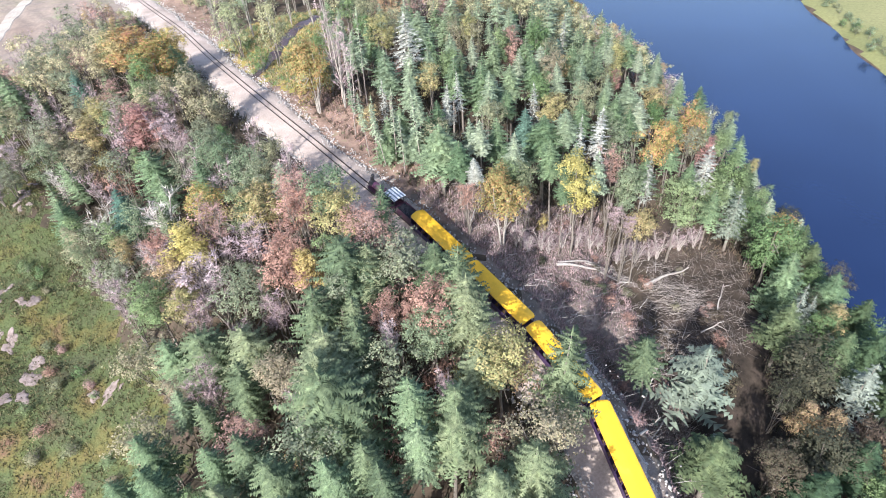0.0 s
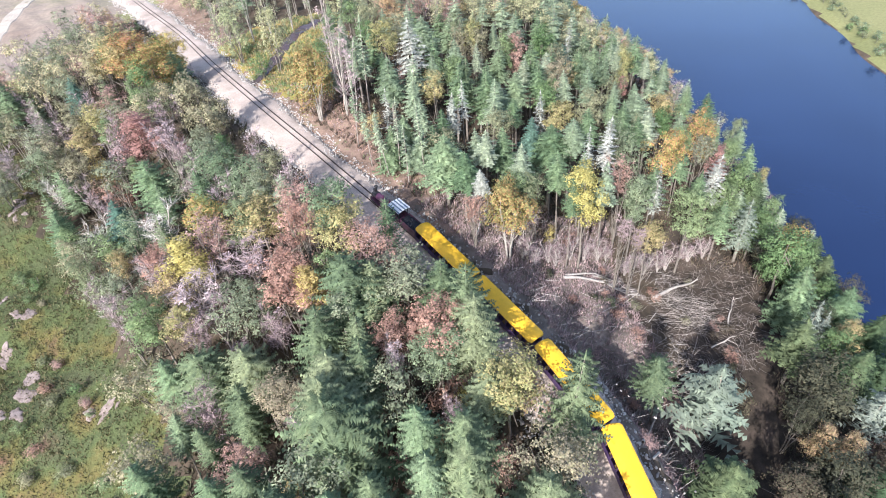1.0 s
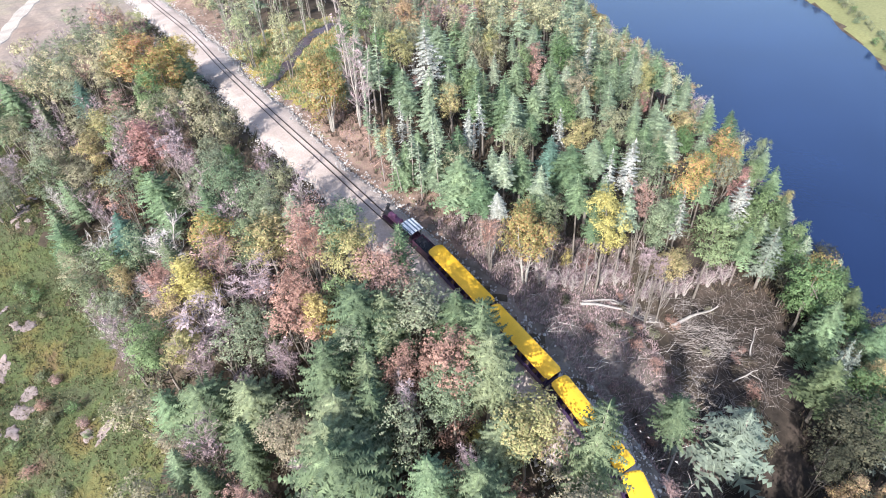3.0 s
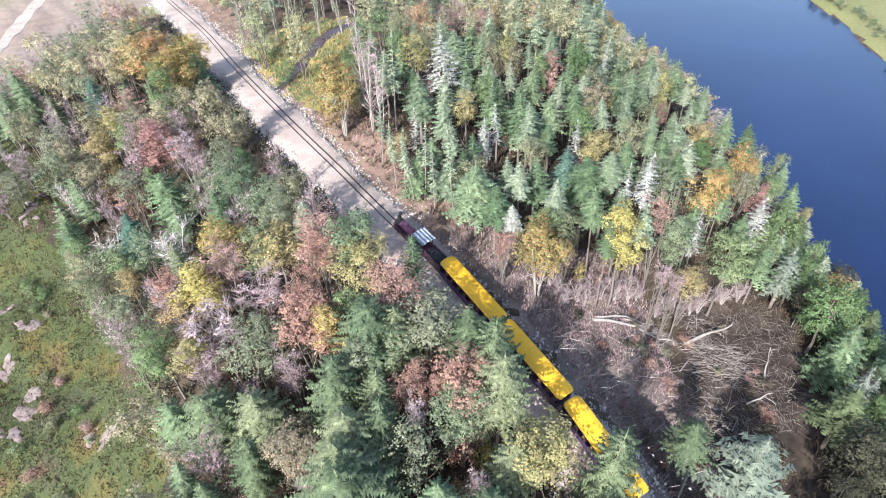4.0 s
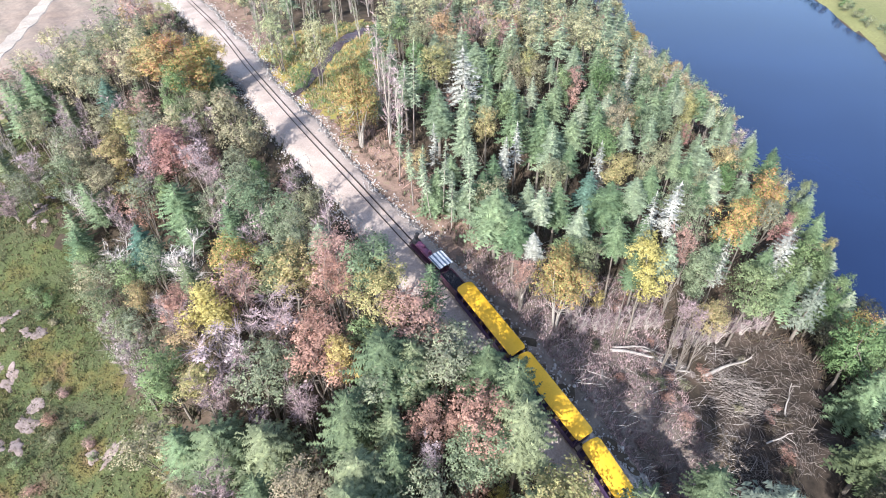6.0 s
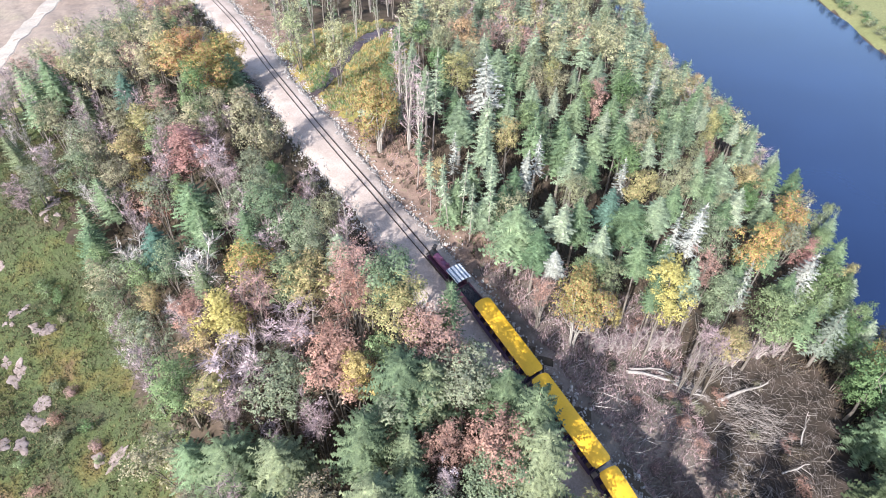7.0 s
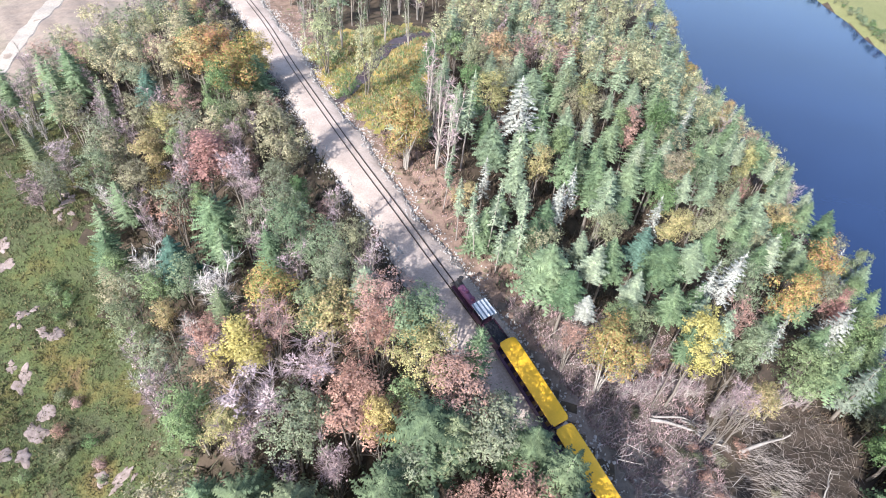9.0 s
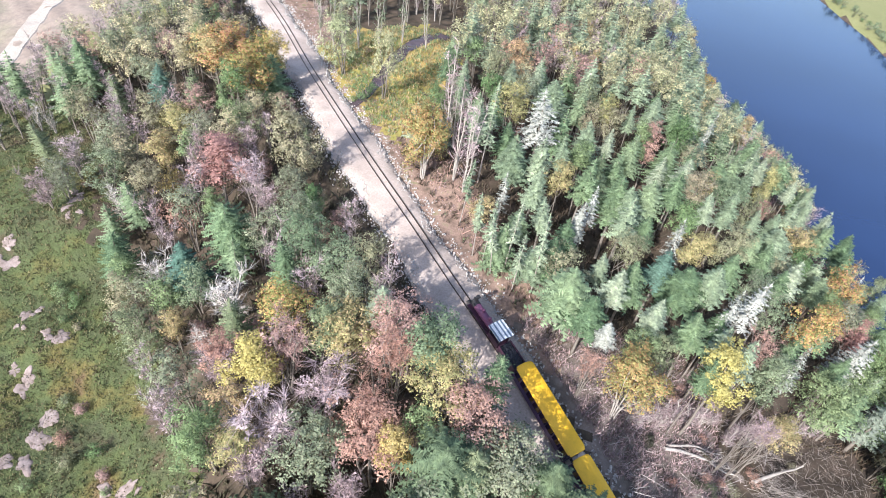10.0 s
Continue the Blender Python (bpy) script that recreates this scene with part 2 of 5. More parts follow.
def part(name, bm, material, parent, label=""):
    """A bmesh as one mesh object under a thing or under a part."""
    me = bpy.data.meshes.new(name)
    bm.to_mesh(me)
    bm.free()
    me.materials.append(material)
    ob = new(name, me)
    ob.parent = parent
    if label:
        ob["label"] = label
    return ob


def box(bm, x0, x1, y0, y1, z0, z1, bevel=0.0):
    vs = bmesh.ops.create_cube(bm, size=1.0)["verts"]
    for v in vs:
        v.co = ((x0 + x1) / 2 + v.co.x * (x1 - x0), (y0 + y1) / 2 + v.co.y * (y1 - y0), (z0 + z1) / 2 + v.co.z * (z1 - z0))
    if bevel:
        es = {e for v in vs for e in v.link_edges}
        bmesh.ops.bevel(bm, geom=list(es), offset=bevel, segments=2, affect='EDGES', profile=0.6)


def rod(bm, a, b, r0, r1=None, n=12):
    """A round bar from a to b."""
    a, b = Vector(a), Vector(b)
    r1 = r0 if r1 is None else r1
    q = (b - a).to_track_quat("Z", "Y").to_matrix().to_4x4()
    bmesh.ops.create_cone(bm, cap_ends=True, segments=n, radius1=r0, radius2=r1, depth=(b - a).length, matrix=Matrix.Translation((a + b) / 2) @ q)

# ---------------------------------------------------------------- track line and ground


TRACK = [(9.0, -6.0, -3.6), (11.2, 8.0, -3.2), (11.6, 20.9, -2.5), (9.4, 27.4, -1.6), (4.7, 34.3, -0.1), (-1.1, 41.3, 1.3), (-7.3, 48.5, 3.0),
         (-12.9, 53.9, 4.5), (-17.4, 58.6, 5.3), (-21.9, 63.5, 6.0), (-26.6, 68.4, 6.7), (-34.2, 77.1, 7.2), (-47.5, 93.5, 7.2), (-60.0, 110.0, 6.8), (-79.0, 132.0, 6.8), (-100.0, 157.0, 6.8)]


def catmull(pts, step):
    p = [np.array(q, float) for q in pts]
    p = [2 * p[0] - p[1]] + p + [2 * p[-1] - p[-2]]
    out = []
    for a, b, c, d in zip(p, p[1:], p[2:], p[3:]):
        n = max(2, int(np.linalg.norm(c - b) / step))
        for i in range(n):
            t = i / n
            out.append(0.5 * (2 * b + (c - a) * t + (2 * a - 5 * b + 4 * c - d) * t * t + (3 * b - a - 3 * c + d) * t ** 3))
    out.append(p[-2])
    return np.array(out)


LINE = catmull(TRACK, 0.8)
for _ in range(30):
    LINE[1:-1] = 0.5 * LINE[1:-1] + 0.25 * (LINE[:-2] + LINE[2:])
TANG = np.gradient(LINE, axis=0)
TANG /= np.linalg.norm(TANG, axis=1)[:, None]
SIDE = np.stack([TANG[:, 1], -TANG[:, 0], 0 * TANG[:, 0]], 1)
SIDE /= np.linalg.norm(SIDE, axis=1)[:, None]
RUN = np.concatenate([[0], np.cumsum(np.linalg.norm(np.diff(LINE, axis=0), axis=1))])


def on_line(s):
    """The place, direction and right-hand side on the track's line at s metres."""
    f = [np.interp(s, RUN, a) for a in (*LINE.T, *TANG.T, *SIDE.T)]
    return Vector(f[0:3]), Vector(f[3:6]).normalized(), Vector(f[6:9]).normalized()


def to_line(x, y):
    """Signed distance to the track (right of it: plus), the metres along it and the bed's height there."""
    x, y = np.asarray(x, float), np.asarray(y, float)
    fx, fy = x.ravel(), y.ravel()
    out = np.zeros((3, len(fx)))
    for k in range(0, len(fx), 4000):
        dx, dy = fx[k:k + 4000, None] - LINE[None, :, 0], fy[k:k + 4000, None] - LINE[None, :, 1]
        q = dx * dx + dy * dy
        i = q.argmin(1)
        j = np.arange(len(i))
        d = dx[j, i] * SIDE[i, 0] + dy[j, i] * SIDE[i, 1]
        out[:, k:k + 4000] = np.where(d >= 0, 1, -1) * np.sqrt(q[j, i]), RUN[i], LINE[i, 2]
    return tuple(o.reshape(x.shape) for o in out)


HILLS = [(-52, 37, -5.5), (-55, 44, -1.9), (-63, 60, 2.8), (-23, 72, 7.2), (-36, 85, 7.2), (-35, 101, 7.4), (-12, 59, 5.4), (-7, 56, 4.0),
         (9, 49, -4.6), (21, 51.5, -10.6), (28.3, 56, -12.6), (18, 36.4, -12.0), (34, 80, -10), (44, 100, -13), (41, 62, -13),
         (39, 30, -13.2), (24, 15, -14), (-15, 22, -5), (-50, 15, -10), (-100, 70, 3), (-100, 20, -8), (-75, 100, 6), (-60, 150, 8), (0, 150, 4)]
HILLS2 = [(1.5, 48, 0.6), (-2, 51.5, 2.4), (-120, 150, 8), (22, 68, -6.5), (24, 93, -3.5), (13, 63, -3.6), (0, 100, 3), (10, 75, -1), (-30, 50, 3), (40, 150, -14.5), (-5, 30, -3), (20, 180, -10), (70, 130, -17), (70, 60, -17), (70, 10, -17)]
HILL = np.array(HILLS + HILLS2, float)
WATER_Z = -14.0


def bed_width(s):
    return 2.35 + 0.25 * np.sin(s * 0.21) + 0.15 * np.sin(s * 0.53)


def bed_shift(s):
    """How far the bed's middle lies off the track: the bed is wider on the side of the meadow."""
    return -0.75 + 0.4 * np.clip((s - 75) / 50, 0, 1)


def ground_z(x, y):
    """The ground's height: hill points, eased into the track's bed."""
    x, y = np.asarray(x, float), np.asarray(y, float)
    num, den = 0.0, 0.0
    for hx, hy, hz in HILL:
        w = 1 / ((x - hx) ** 2 + (y - hy) ** 2 + 30.0) ** 2
        num, den = num + w * hz, den + w
    z = num / den
    d, s, bz = to_line(x, y)
    a = np.clip((np.abs(d + 0.6) - 3.6) / 5.0, 0, 1)
    a = a * a * (3 - 2 * a)
    z = z + 0.25 * np.sin(x * 0.9 + 1.3 * np.sin(y * 0.5)) * np.sin(y * 0.8) * a
    return z * a + (bz - 0.55) * (1 - a)


def gz(x, y):
    return float(ground_z(np.array([x]), np.array([y]))[0])


def inside(x, y, poly):
    x, y = np.asarray(x, float), np.asarray(y, float)
    c = np.zeros(x.shape, bool)
    for (x0, y0), (x1, y1) in zip(poly, poly[1:] + poly[:1]):
        k = ((y0 > y) != (y1 > y)) & (x < (x1 - x0) * (y - y0) / (y1 - y0 + 1e-9) + x0)
        c ^= k
    return c


MEADOW = [(-26, 10), (-30, 28), (-36, 36), (-44, 42), (-50, 48), (-56, 54.5), (-61, 62), (-65, 72), (-78, 75), (-90, 75), (-140, 62), (-140, -20), (-26, -20)]
FIELD = [(-86, 78), (-85, 92), (-84, 106), (-81, 120), (-80, 138), (-120, 260), (-400, 260), (-400, 70), (-140, 64)]
CLEARING = [(-8, 55), (2, 59), (14, 61), (22, 61), (25, 54), (24, 42), (21, 30), (18, 12), (12, 12), (12, 28), (4, 40), (-4, 48)]
CREEKSIDE = [(-50, 101), (-44, 108), (-38, 116), (-28, 118), (-26, 106), (-26, 90), (-29, 79), (-34, 82)]
SHORE = [(41, -10), (41, 20), (43, 45), (45, 62), (46, 80), (43, 100), (38, 120), (31, 150), (19, 190), (6, 240)]


def shore_x(y):
    return np.interp(y, [p[1] for p in SHORE], [p[0] for p in SHORE])


def far_x(y):
    """The line of the far shore."""
    return np.interp(y, [60, 115, 142, 168, 205, 240, 300], [84, 87.8, 90.6, 92.8, 92.6, 89, 78])


def land_z(x, y):
    """The ground with the river's bed cut into it and the far bank beyond."""
    z = ground_z(x, y)
    out = x - shore_x(y)
    wob = 0.8 * np.sin(y * 0.31) + 0.5 * np.sin(y * 0.83 + 1)
    z = np.where(out > -6, np.minimum(z, WATER_Z + 0.9 - 0.16 * (out + 6 + wob)), z)
    z = np.where(out > 6, WATER_Z - 1.5, z)
    far = x - far_x(y) - 0.6 * np.sin(y * 0.23)
    return np.where(far > -3, np.minimum(WATER_Z + 1.2, WATER_Z - 1.5 + 0.55 * (far + 3)), z)


def lz(x, y):
    return float(land_z(np.array([x], float), np.array([y], float))[0])


def axis(lo, hi, step, far, grow=1.35):
    a = list(np.arange(lo, hi + 0.01, step))
    d = step
    while a[-1] < far:
        d *= grow
        a.append(a[-1] + d)
    d = step
    while a[0] > -far:
        d *= grow
        a.insert(0, a[0] - d)
    return np.array(a)


def build_ground():
    xs, ys = axis(-112, 104, 0.9, 3500), axis(-12, 176, 0.9, 3500)
    gx, gy = np.meshgrid(xs, ys, indexing="ij")
    z = land_z(np.clip(gx, -140, 130), np.clip(gy, -40, 260))
    nx, ny = len(xs), len(ys)
    verts = np.stack([gx.ravel(), gy.ravel(), z.ravel()], 1)
    i, j = np.meshgrid(np.arange(nx - 1), np.arange(ny - 1), indexing="ij")
    a = (i * ny + j).ravel()
    faces = np.stack([a, a + ny, a + ny + 1, a + 1], 1)
    cx, cy = verts[faces][:, :, 0].mean(1), verts[faces][:, :, 1].mean(1)
    wx = cx + 1.5 * np.sin(cy * 0.7) + 1.1 * np.sin(cy * 1.9 + cx)
    wy = cy + 1.5 * np.sin(cx * 0.6) + 1.1 * np.sin(cx * 2.1 - cy)
    ids = np.zeros(len(faces), int)
    ld, ls, _ = to_line(cx, cy)
    ld = ld + 0.9 * np.sin(ls * 0.8) + 0.6 * np.sin(ls * 2.3)
    ids[(ld > 0) & (ld < 9) & (cy > 50)] = 6
    # river bank below the clearing, in the soil colour that holds its shade
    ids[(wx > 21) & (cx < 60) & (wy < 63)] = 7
    ids[(wx < -76) & (cy > 60)] = 5
    ids[inside(wx, wy, MEADOW)] = 1
    ids[inside(wx, wy, FIELD)] = 2
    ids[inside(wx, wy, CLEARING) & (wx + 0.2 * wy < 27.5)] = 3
    ids[inside(wx, wy, CREEKSIDE)] = 4
    ids[cx > far_x(cy)] = 5
    ids[(np.abs(cx) > 400) | (np.abs(cy) > 400)] = 5
    me = mesh_from("ground", verts, faces, (M_FLOOR, M_MEADOW, M_FIELD, M_SLASH, M_CREEKGRASS, M_PASTURE, M_LITTER, M_SHADED_BANK), ids, True)
    return tagged(new("ground", me), "uneven ground of leaf litter, wet meadow and fields", "ground", kind="structure")


build_ground()


def build_water():
    ys = list(np.arange(-60, 330, 3.0))
    near = [(float(shore_x(y)) - 7.5, y) for y in ys]
    far = [(float(far_x(y)) + 5, y) for y in ys]
    verts = [(x, y, WATER_Z) for x, y in near] + [(x, y, WATER_Z) for x, y in far]
    n = len(ys)
    faces = [(i, n + i, n + i + 1, i + 1) for i in range(n - 1)]
    ob = new("water", mesh_from("water", verts, faces, (M_WATER,)))
    return tagged(ob, "calm deep blue river water below the trees", "river", kind="structure")


build_water()


def ribbon(name, s0, s1, offs, mat, up=0.0, step=0.8):
    """A strip along the track between cross-section points (side, height)."""
    ss = np.arange(s0, s1, step)
    verts, faces = [], []
    for s in ss:
        p, t, r = on_line(s)
        k, c = bed_width(s) / 2.35, bed_shift(s)
        for o, h in offs:
            w = 0.12 * math.sin(s * 1.9 + o * 5) + 0.08 * math.sin(s * 4.1 + o)
            q = p + r * (o * k + c + (w if abs(o) > 1.5 else 0))
            verts.append((q.x, q.y, q.z + h + up))
    m = len(offs)
    for i in range(len(ss) - 1):
        for j in range(m - 1):
            a = i * m + j
            faces.append((a, a + 1, a + m + 1, a + m))
    ids = [1 if (k % (m - 1)) in (0, m - 2) else 0 for k in range(len(faces))]
    return new(name, mesh_from(name, verts, faces, (mat, M_BALLAST), ids, True))


END_S = float(RUN[-1])
bed = ribbon("road", 0, END_S, [(-4.3, -1.5), (-2.9, -0.35), (-2.3, 0.0), (-1.2, 0.06), (0, 0.08), (1.2, 0.06), (2.3, 0.0), (2.9, -0.35), (4.3, -1.5)], M_BED)
tagged(bed, "pale gravel railway bed along the embankment", "gravel bed", kind="structure")

GAUGE = 0.80


def build_rail(side):
    ss = np.arange(4, END_S - 1, 0.8)
    prof = [(-0.06, 0.0), (-0.02, 0.02), (-0.03, 0.10), (0.03, 0.10), (0.02, 0.02), (0.06, 0.0)]
    verts, faces = [], []
    for s in ss:
        p, t, r = on_line(s)
        for o, h in prof:
            q = p + r * (side * GAUGE / 2 + o * 1.1)
            verts.append((q.x, q.y, q.z + 0.07 + h))
    m = len(prof)
    for i in range(len(ss) - 1):
        for j in range(m):
            a, b = i * m + j, i * m + (j + 1) % m
            faces.append((a, b, b + m, a + m))
    ob = new("rail", mesh_from("rail", verts, faces, (M_RAIL,)))
    return tagged(ob, "dark rusty steel rail set in pale gravel", "rail", "rails of the track")


build_rail(-1), build_rail(1)


def build_creek():
    pts = catmull([(-37.5, 83.5, 0), (-36, 87, 0), (-35.3, 93, 0), (-35.2, 99, 0), (-34.6, 103.5, 0), (-33.5, 108, 0), (-31.5, 112.5, 0), (-27, 116, 0)], 0.6)
    g = np.gradient(pts, axis=0)
    g /= np.linalg.norm(g, axis=1)[:, None]
    verts, faces = [], []
    for i, (p, t) in enumerate(zip(pts, g)):
        w = 0.7 + 0.8 * i / len(pts) + 0.12 * math.sin(i * 0.9)
        for k in (-1, -0.4, 0.4, 1):
            x, y = p[0] + t[1] * w * k, p[1] - t[0] * w * k
            verts.append((x, y, lz(x, y) + 0.12 - 0.04 * abs(k)))
    for i in range(len(pts) - 1):
        for j in range(3):
            a = i * 4 + j
            faces.append((a, a + 1, a + 5, a + 4))
    ob = new("creek", mesh_from("creek", verts, faces, (M_CREEK,)))
    tagged(ob, "narrow dark creek winding through yellow grass", "creek", kind="structure")


build_creek()


def peat_patch(x, y, rx, ry, turn, seed):
    """A bare pale patch in the meadow, with a ragged edge."""
    rng = np.random.default_rng(seed)
    n = 40
    ph = rng.uniform(0, 6.28, 5)
    v, f = [], []
    for ring, q in enumerate((0.0, 0.45, 0.8, 1.0)):
        for i in range(n):
            a = 6.283 * i / n
            k = q * (1 + sum(0.2 / (j + 1) ** 0.5 * math.sin((j + 2) * a * 1.0 + ph[j]) for j in range(5)) * (0.4 + 0.6 * q))
            dx, dy = rx * k * math.cos(a), ry * k * math.sin(a)
            px, py = x + dx * math.cos(turn) - dy * math.sin(turn), y + dx * math.sin(turn) + dy * math.cos(turn)
            v.append((px, py, lz(px, py) + (0.09 if ring < 3 else 0.01)))
    for r in range(3):
        for i in range(n):
            a, b = r * n + i, r * n + (i + 1) % n
            f.append((a, b, b + n, a + n))
    ob = new("bare_patch", mesh_from("bare_patch", v, f, (M_PEAT,), None, True))
    tagged(ob, "bare pale pinkish patch of peat in the meadow", "bare ground", "bare patches of the meadow", "structure")


patch_rng = random.Random(9)
for i, row in enumerate([(-51.3, 36.6, 1.3, 2.6, 0.5), (-50.6, 32.4, 1.4, 2.2, 0.2), (-55.3, 44.3, 1.5, 1.3, 0.3), (-58.6, 44.6, 1.2, 1.3, 0.2), (-63.3, 60.0, 1.2, 1.0, 0.0), (-39.6, 31.8, 1.8, 1.0, 0.6), (-55.9, 39.3, 1.2, 1.4, 0.1), (-64.8, 50.2, 1.6, 1.2, 0.4), (-61.4, 57, 1.2, 1.5, 0.3)]):
    for k in range(5):
        u, v = patch_rng.uniform(-1, 1), patch_rng.uniform(-1, 1)
        z = patch_rng.uniform(0.2, 0.55)
        peat_patch(row[0] + u * row[2], row[1] + v * row[3], row[2] * z, row[3] * z, row[4] + u, 50 + 7 * i + k)

# ---------------------------------------------------------------- trees


def tube(verts, faces, pts, radii, n=5):
    base = len(verts)
    pts = [np.asarray(p, float) for p in pts]
    for i, (p, r) in enumerate(zip(pts, radii)):
        d = pts[min(i + 1, len(pts) - 1)] - pts[max(i - 1, 0)]
        d /= np.linalg.norm(d) + 1e-9
        u = np.cross(d, (0.31, 0.95, 0.05))
        u /= np.linalg.norm(u) + 1e-9
        v = np.cross(d, u)
        for k in range(n):
            a = 2 * math.pi * k / n
            verts.append(p + r * (math.cos(a) * u + math.sin(a) * v))
    for i in range(len(pts) - 1):
        for k in range(n):
            a, b = base + i * n + k, base + i * n + (k + 1) % n
            faces.append((a, b, b + n, a + n))


def conifer_meshes(seed, h=10.0, r=2.1, levels=26, low=0.1, per=8, droop=0.28, twigs=5, wide=0.34, gaps=0.0, power=0.92, fine=0.1, bark=None):
    """A trunk and a crown of drooping sprays in whorls, ragged at the edge."""
    rng = np.random.default_rng(seed)
    tv, tf = [], []
    bend = rng.normal(0, 0.12, 2)
    axis_at = lambda z: np.array([bend[0] * (z / h) ** 2, bend[1] * (z / h) ** 2, z])
    tube(tv, tf, [axis_at(z) for z in np.linspace(0, h * 0.97, 7)], np.linspace(0.16, 0.02, 7) * h / 10 * (0.55 if bark else 1), 6)
    v, f, nv = [], [], []
    up = np.array([0, 0, 1.0])
    for i in range(levels):
        q = low + (1 - low) * (i / levels) ** 0.92
        rr = r * (1 - q) ** power * rng.uniform(0.85, 1.12) + 0.1
        n = per if q < 0.8 else max(5, per - 4)
        a0 = rng.uniform(0, 6.3)
        for k in range(n):
            if rng.random() < gaps:
                continue
            a = a0 + 2 * math.pi * k / n + rng.normal(0, 0.2)
            L = rr * rng.uniform(0.62, 1.18)
            out = np.array([math.cos(a), math.sin(a), 0])
            sd = np.array([-out[1], out[0], 0])
            base = axis_at(q * h + rng.normal(0, 0.1))
            dr = droop * rng.uniform(0.6, 1.4)
            m = len(v)
            ts = 0.06 + 0.94 * np.linspace(0, 1, twigs + 1)
            rise = L * (0.12 * ts - dr * ts * ts + 0.1 * ts ** 4)
            spine = base + out * (L * ts)[:, None] + up * rise[:, None]
            v += list(spine)
            tone = out * rng.uniform(0.45, 0.75) + up * rng.uniform(0.4, 0.8)
            nv += [tone + 0.15 * rng.normal(size=3) for _ in ts]
            jit = rng.uniform(0, 1, (twigs, 2, 4))
            for j in range(twigs):
                t = ts[j] + 0.47 / twigs
                for g, sg in ((0, -1), (1, 1)):
                    if jit[j, g, 0] < fine:
                        continue
                    ln = wide * L * (1.1 - t) * (0.55 + 0.9 * jit[j, g, 1]) + 0.09
                    v.append(spine[j] + sd * (sg * ln) + out * (ln * (0.5 + 0.6 * jit[j, g, 2])) + up * (ln * (0.15 - 0.6 * jit[j, g, 3])))
                    nv.append(tone + sd * (0.35 * sg) + 0.2 * rng.normal(size=3))
                    f.append((m + j, m + j + 1, len(v) - 1))
    top = axis_at(h * 0.95)
    for k in range(5):
        a = k * 1.26
        m = len(v)
        v += [top + 0.1 * np.array([math.cos(a), math.sin(a), -1]), top + 0.1 * np.array([math.cos(a + 1), math.sin(a + 1), -1]), axis_at(h * 1.03)]
        nv += [np.array([math.cos(a), math.sin(a), 0.5])] * 3
        f.append((m, m + 1, m + 2))
    nv = np.array(nv)
    nv /= np.linalg.norm(nv, axis=1)[:, None]
    return mesh_from("conifer_trunk", tv, tf, (bark or M_BARK,), None, True), mesh_from("conifer_crown", v, facing(v, f, nv), (F_SPRUCE,), normals=nv)


def leaf_cloud(rng, lobes, count, size, heart=None):
    """Small folded leaves in bunches over the outer shells of lobes (centre, radii), shaded as the crown round heart."""
    vol = np.array([np.prod(r) ** 0.67 for _, r in lobes])
    bunches = max(8, count // 13)
    pick = rng.choice(len(lobes), bunches, p=vol / vol.sum())
    cen = np.array([c for c, _ in lobes])[pick]
    rad = np.array([r for _, r in lobes])[pick]
    u = rng.normal(size=(bunches, 3)) + np.array([0, 0, 0.25])
    u /= np.linalg.norm(u, axis=1)[:, None]
    core = cen + rad * u * (rng.uniform(0.35, 1.0, bunches) ** 0.6)[:, None] * rng.uniform(0.9, 1.2, bunches)[:, None]
    b = rng.integers(0, bunches, count)
    off = rng.normal(size=(count, 3)) * np.array([1, 1, 0.8])
    p = core[b] + off * (size * rng.uniform(1.1, 2.2, bunches)[b])[:, None]
    nrm = 0.6 * u[b] + 0.2 * off + 0.25 * rng.normal(size=(bunches, 3))[b] + np.array([0, 0, 0.3])
    if heart is not None:
        w = p - heart
        nrm = nrm + 0.5 * w / (np.linalg.norm(w, axis=1)[:, None] + 1e-6)
    nrm /= np.linalg.norm(nrm, axis=1)[:, None]
    flat = nrm + rng.normal(0, 0.5, (count, 3))
    flat /= np.linalg.norm(flat, axis=1)[:, None]
    t = np.cross(flat, rng.normal(size=(count, 3)))
    t /= np.linalg.norm(t, axis=1)[:, None] + 1e-9
    c = np.cross(flat, t)
    s = (size * rng.uniform(0.6, 1.35, count))[:, None]
    v = np.stack([p - t * s * 0.6 + c * s * 0.6, p + t * s, p - t * s * 0.6 - c * s * 0.6], 1).reshape(-1, 3)
    nv = np.repeat(nrm, 3, 0)
    return v, facing(v, np.arange(count * 3).reshape(-1, 3), nv), nv


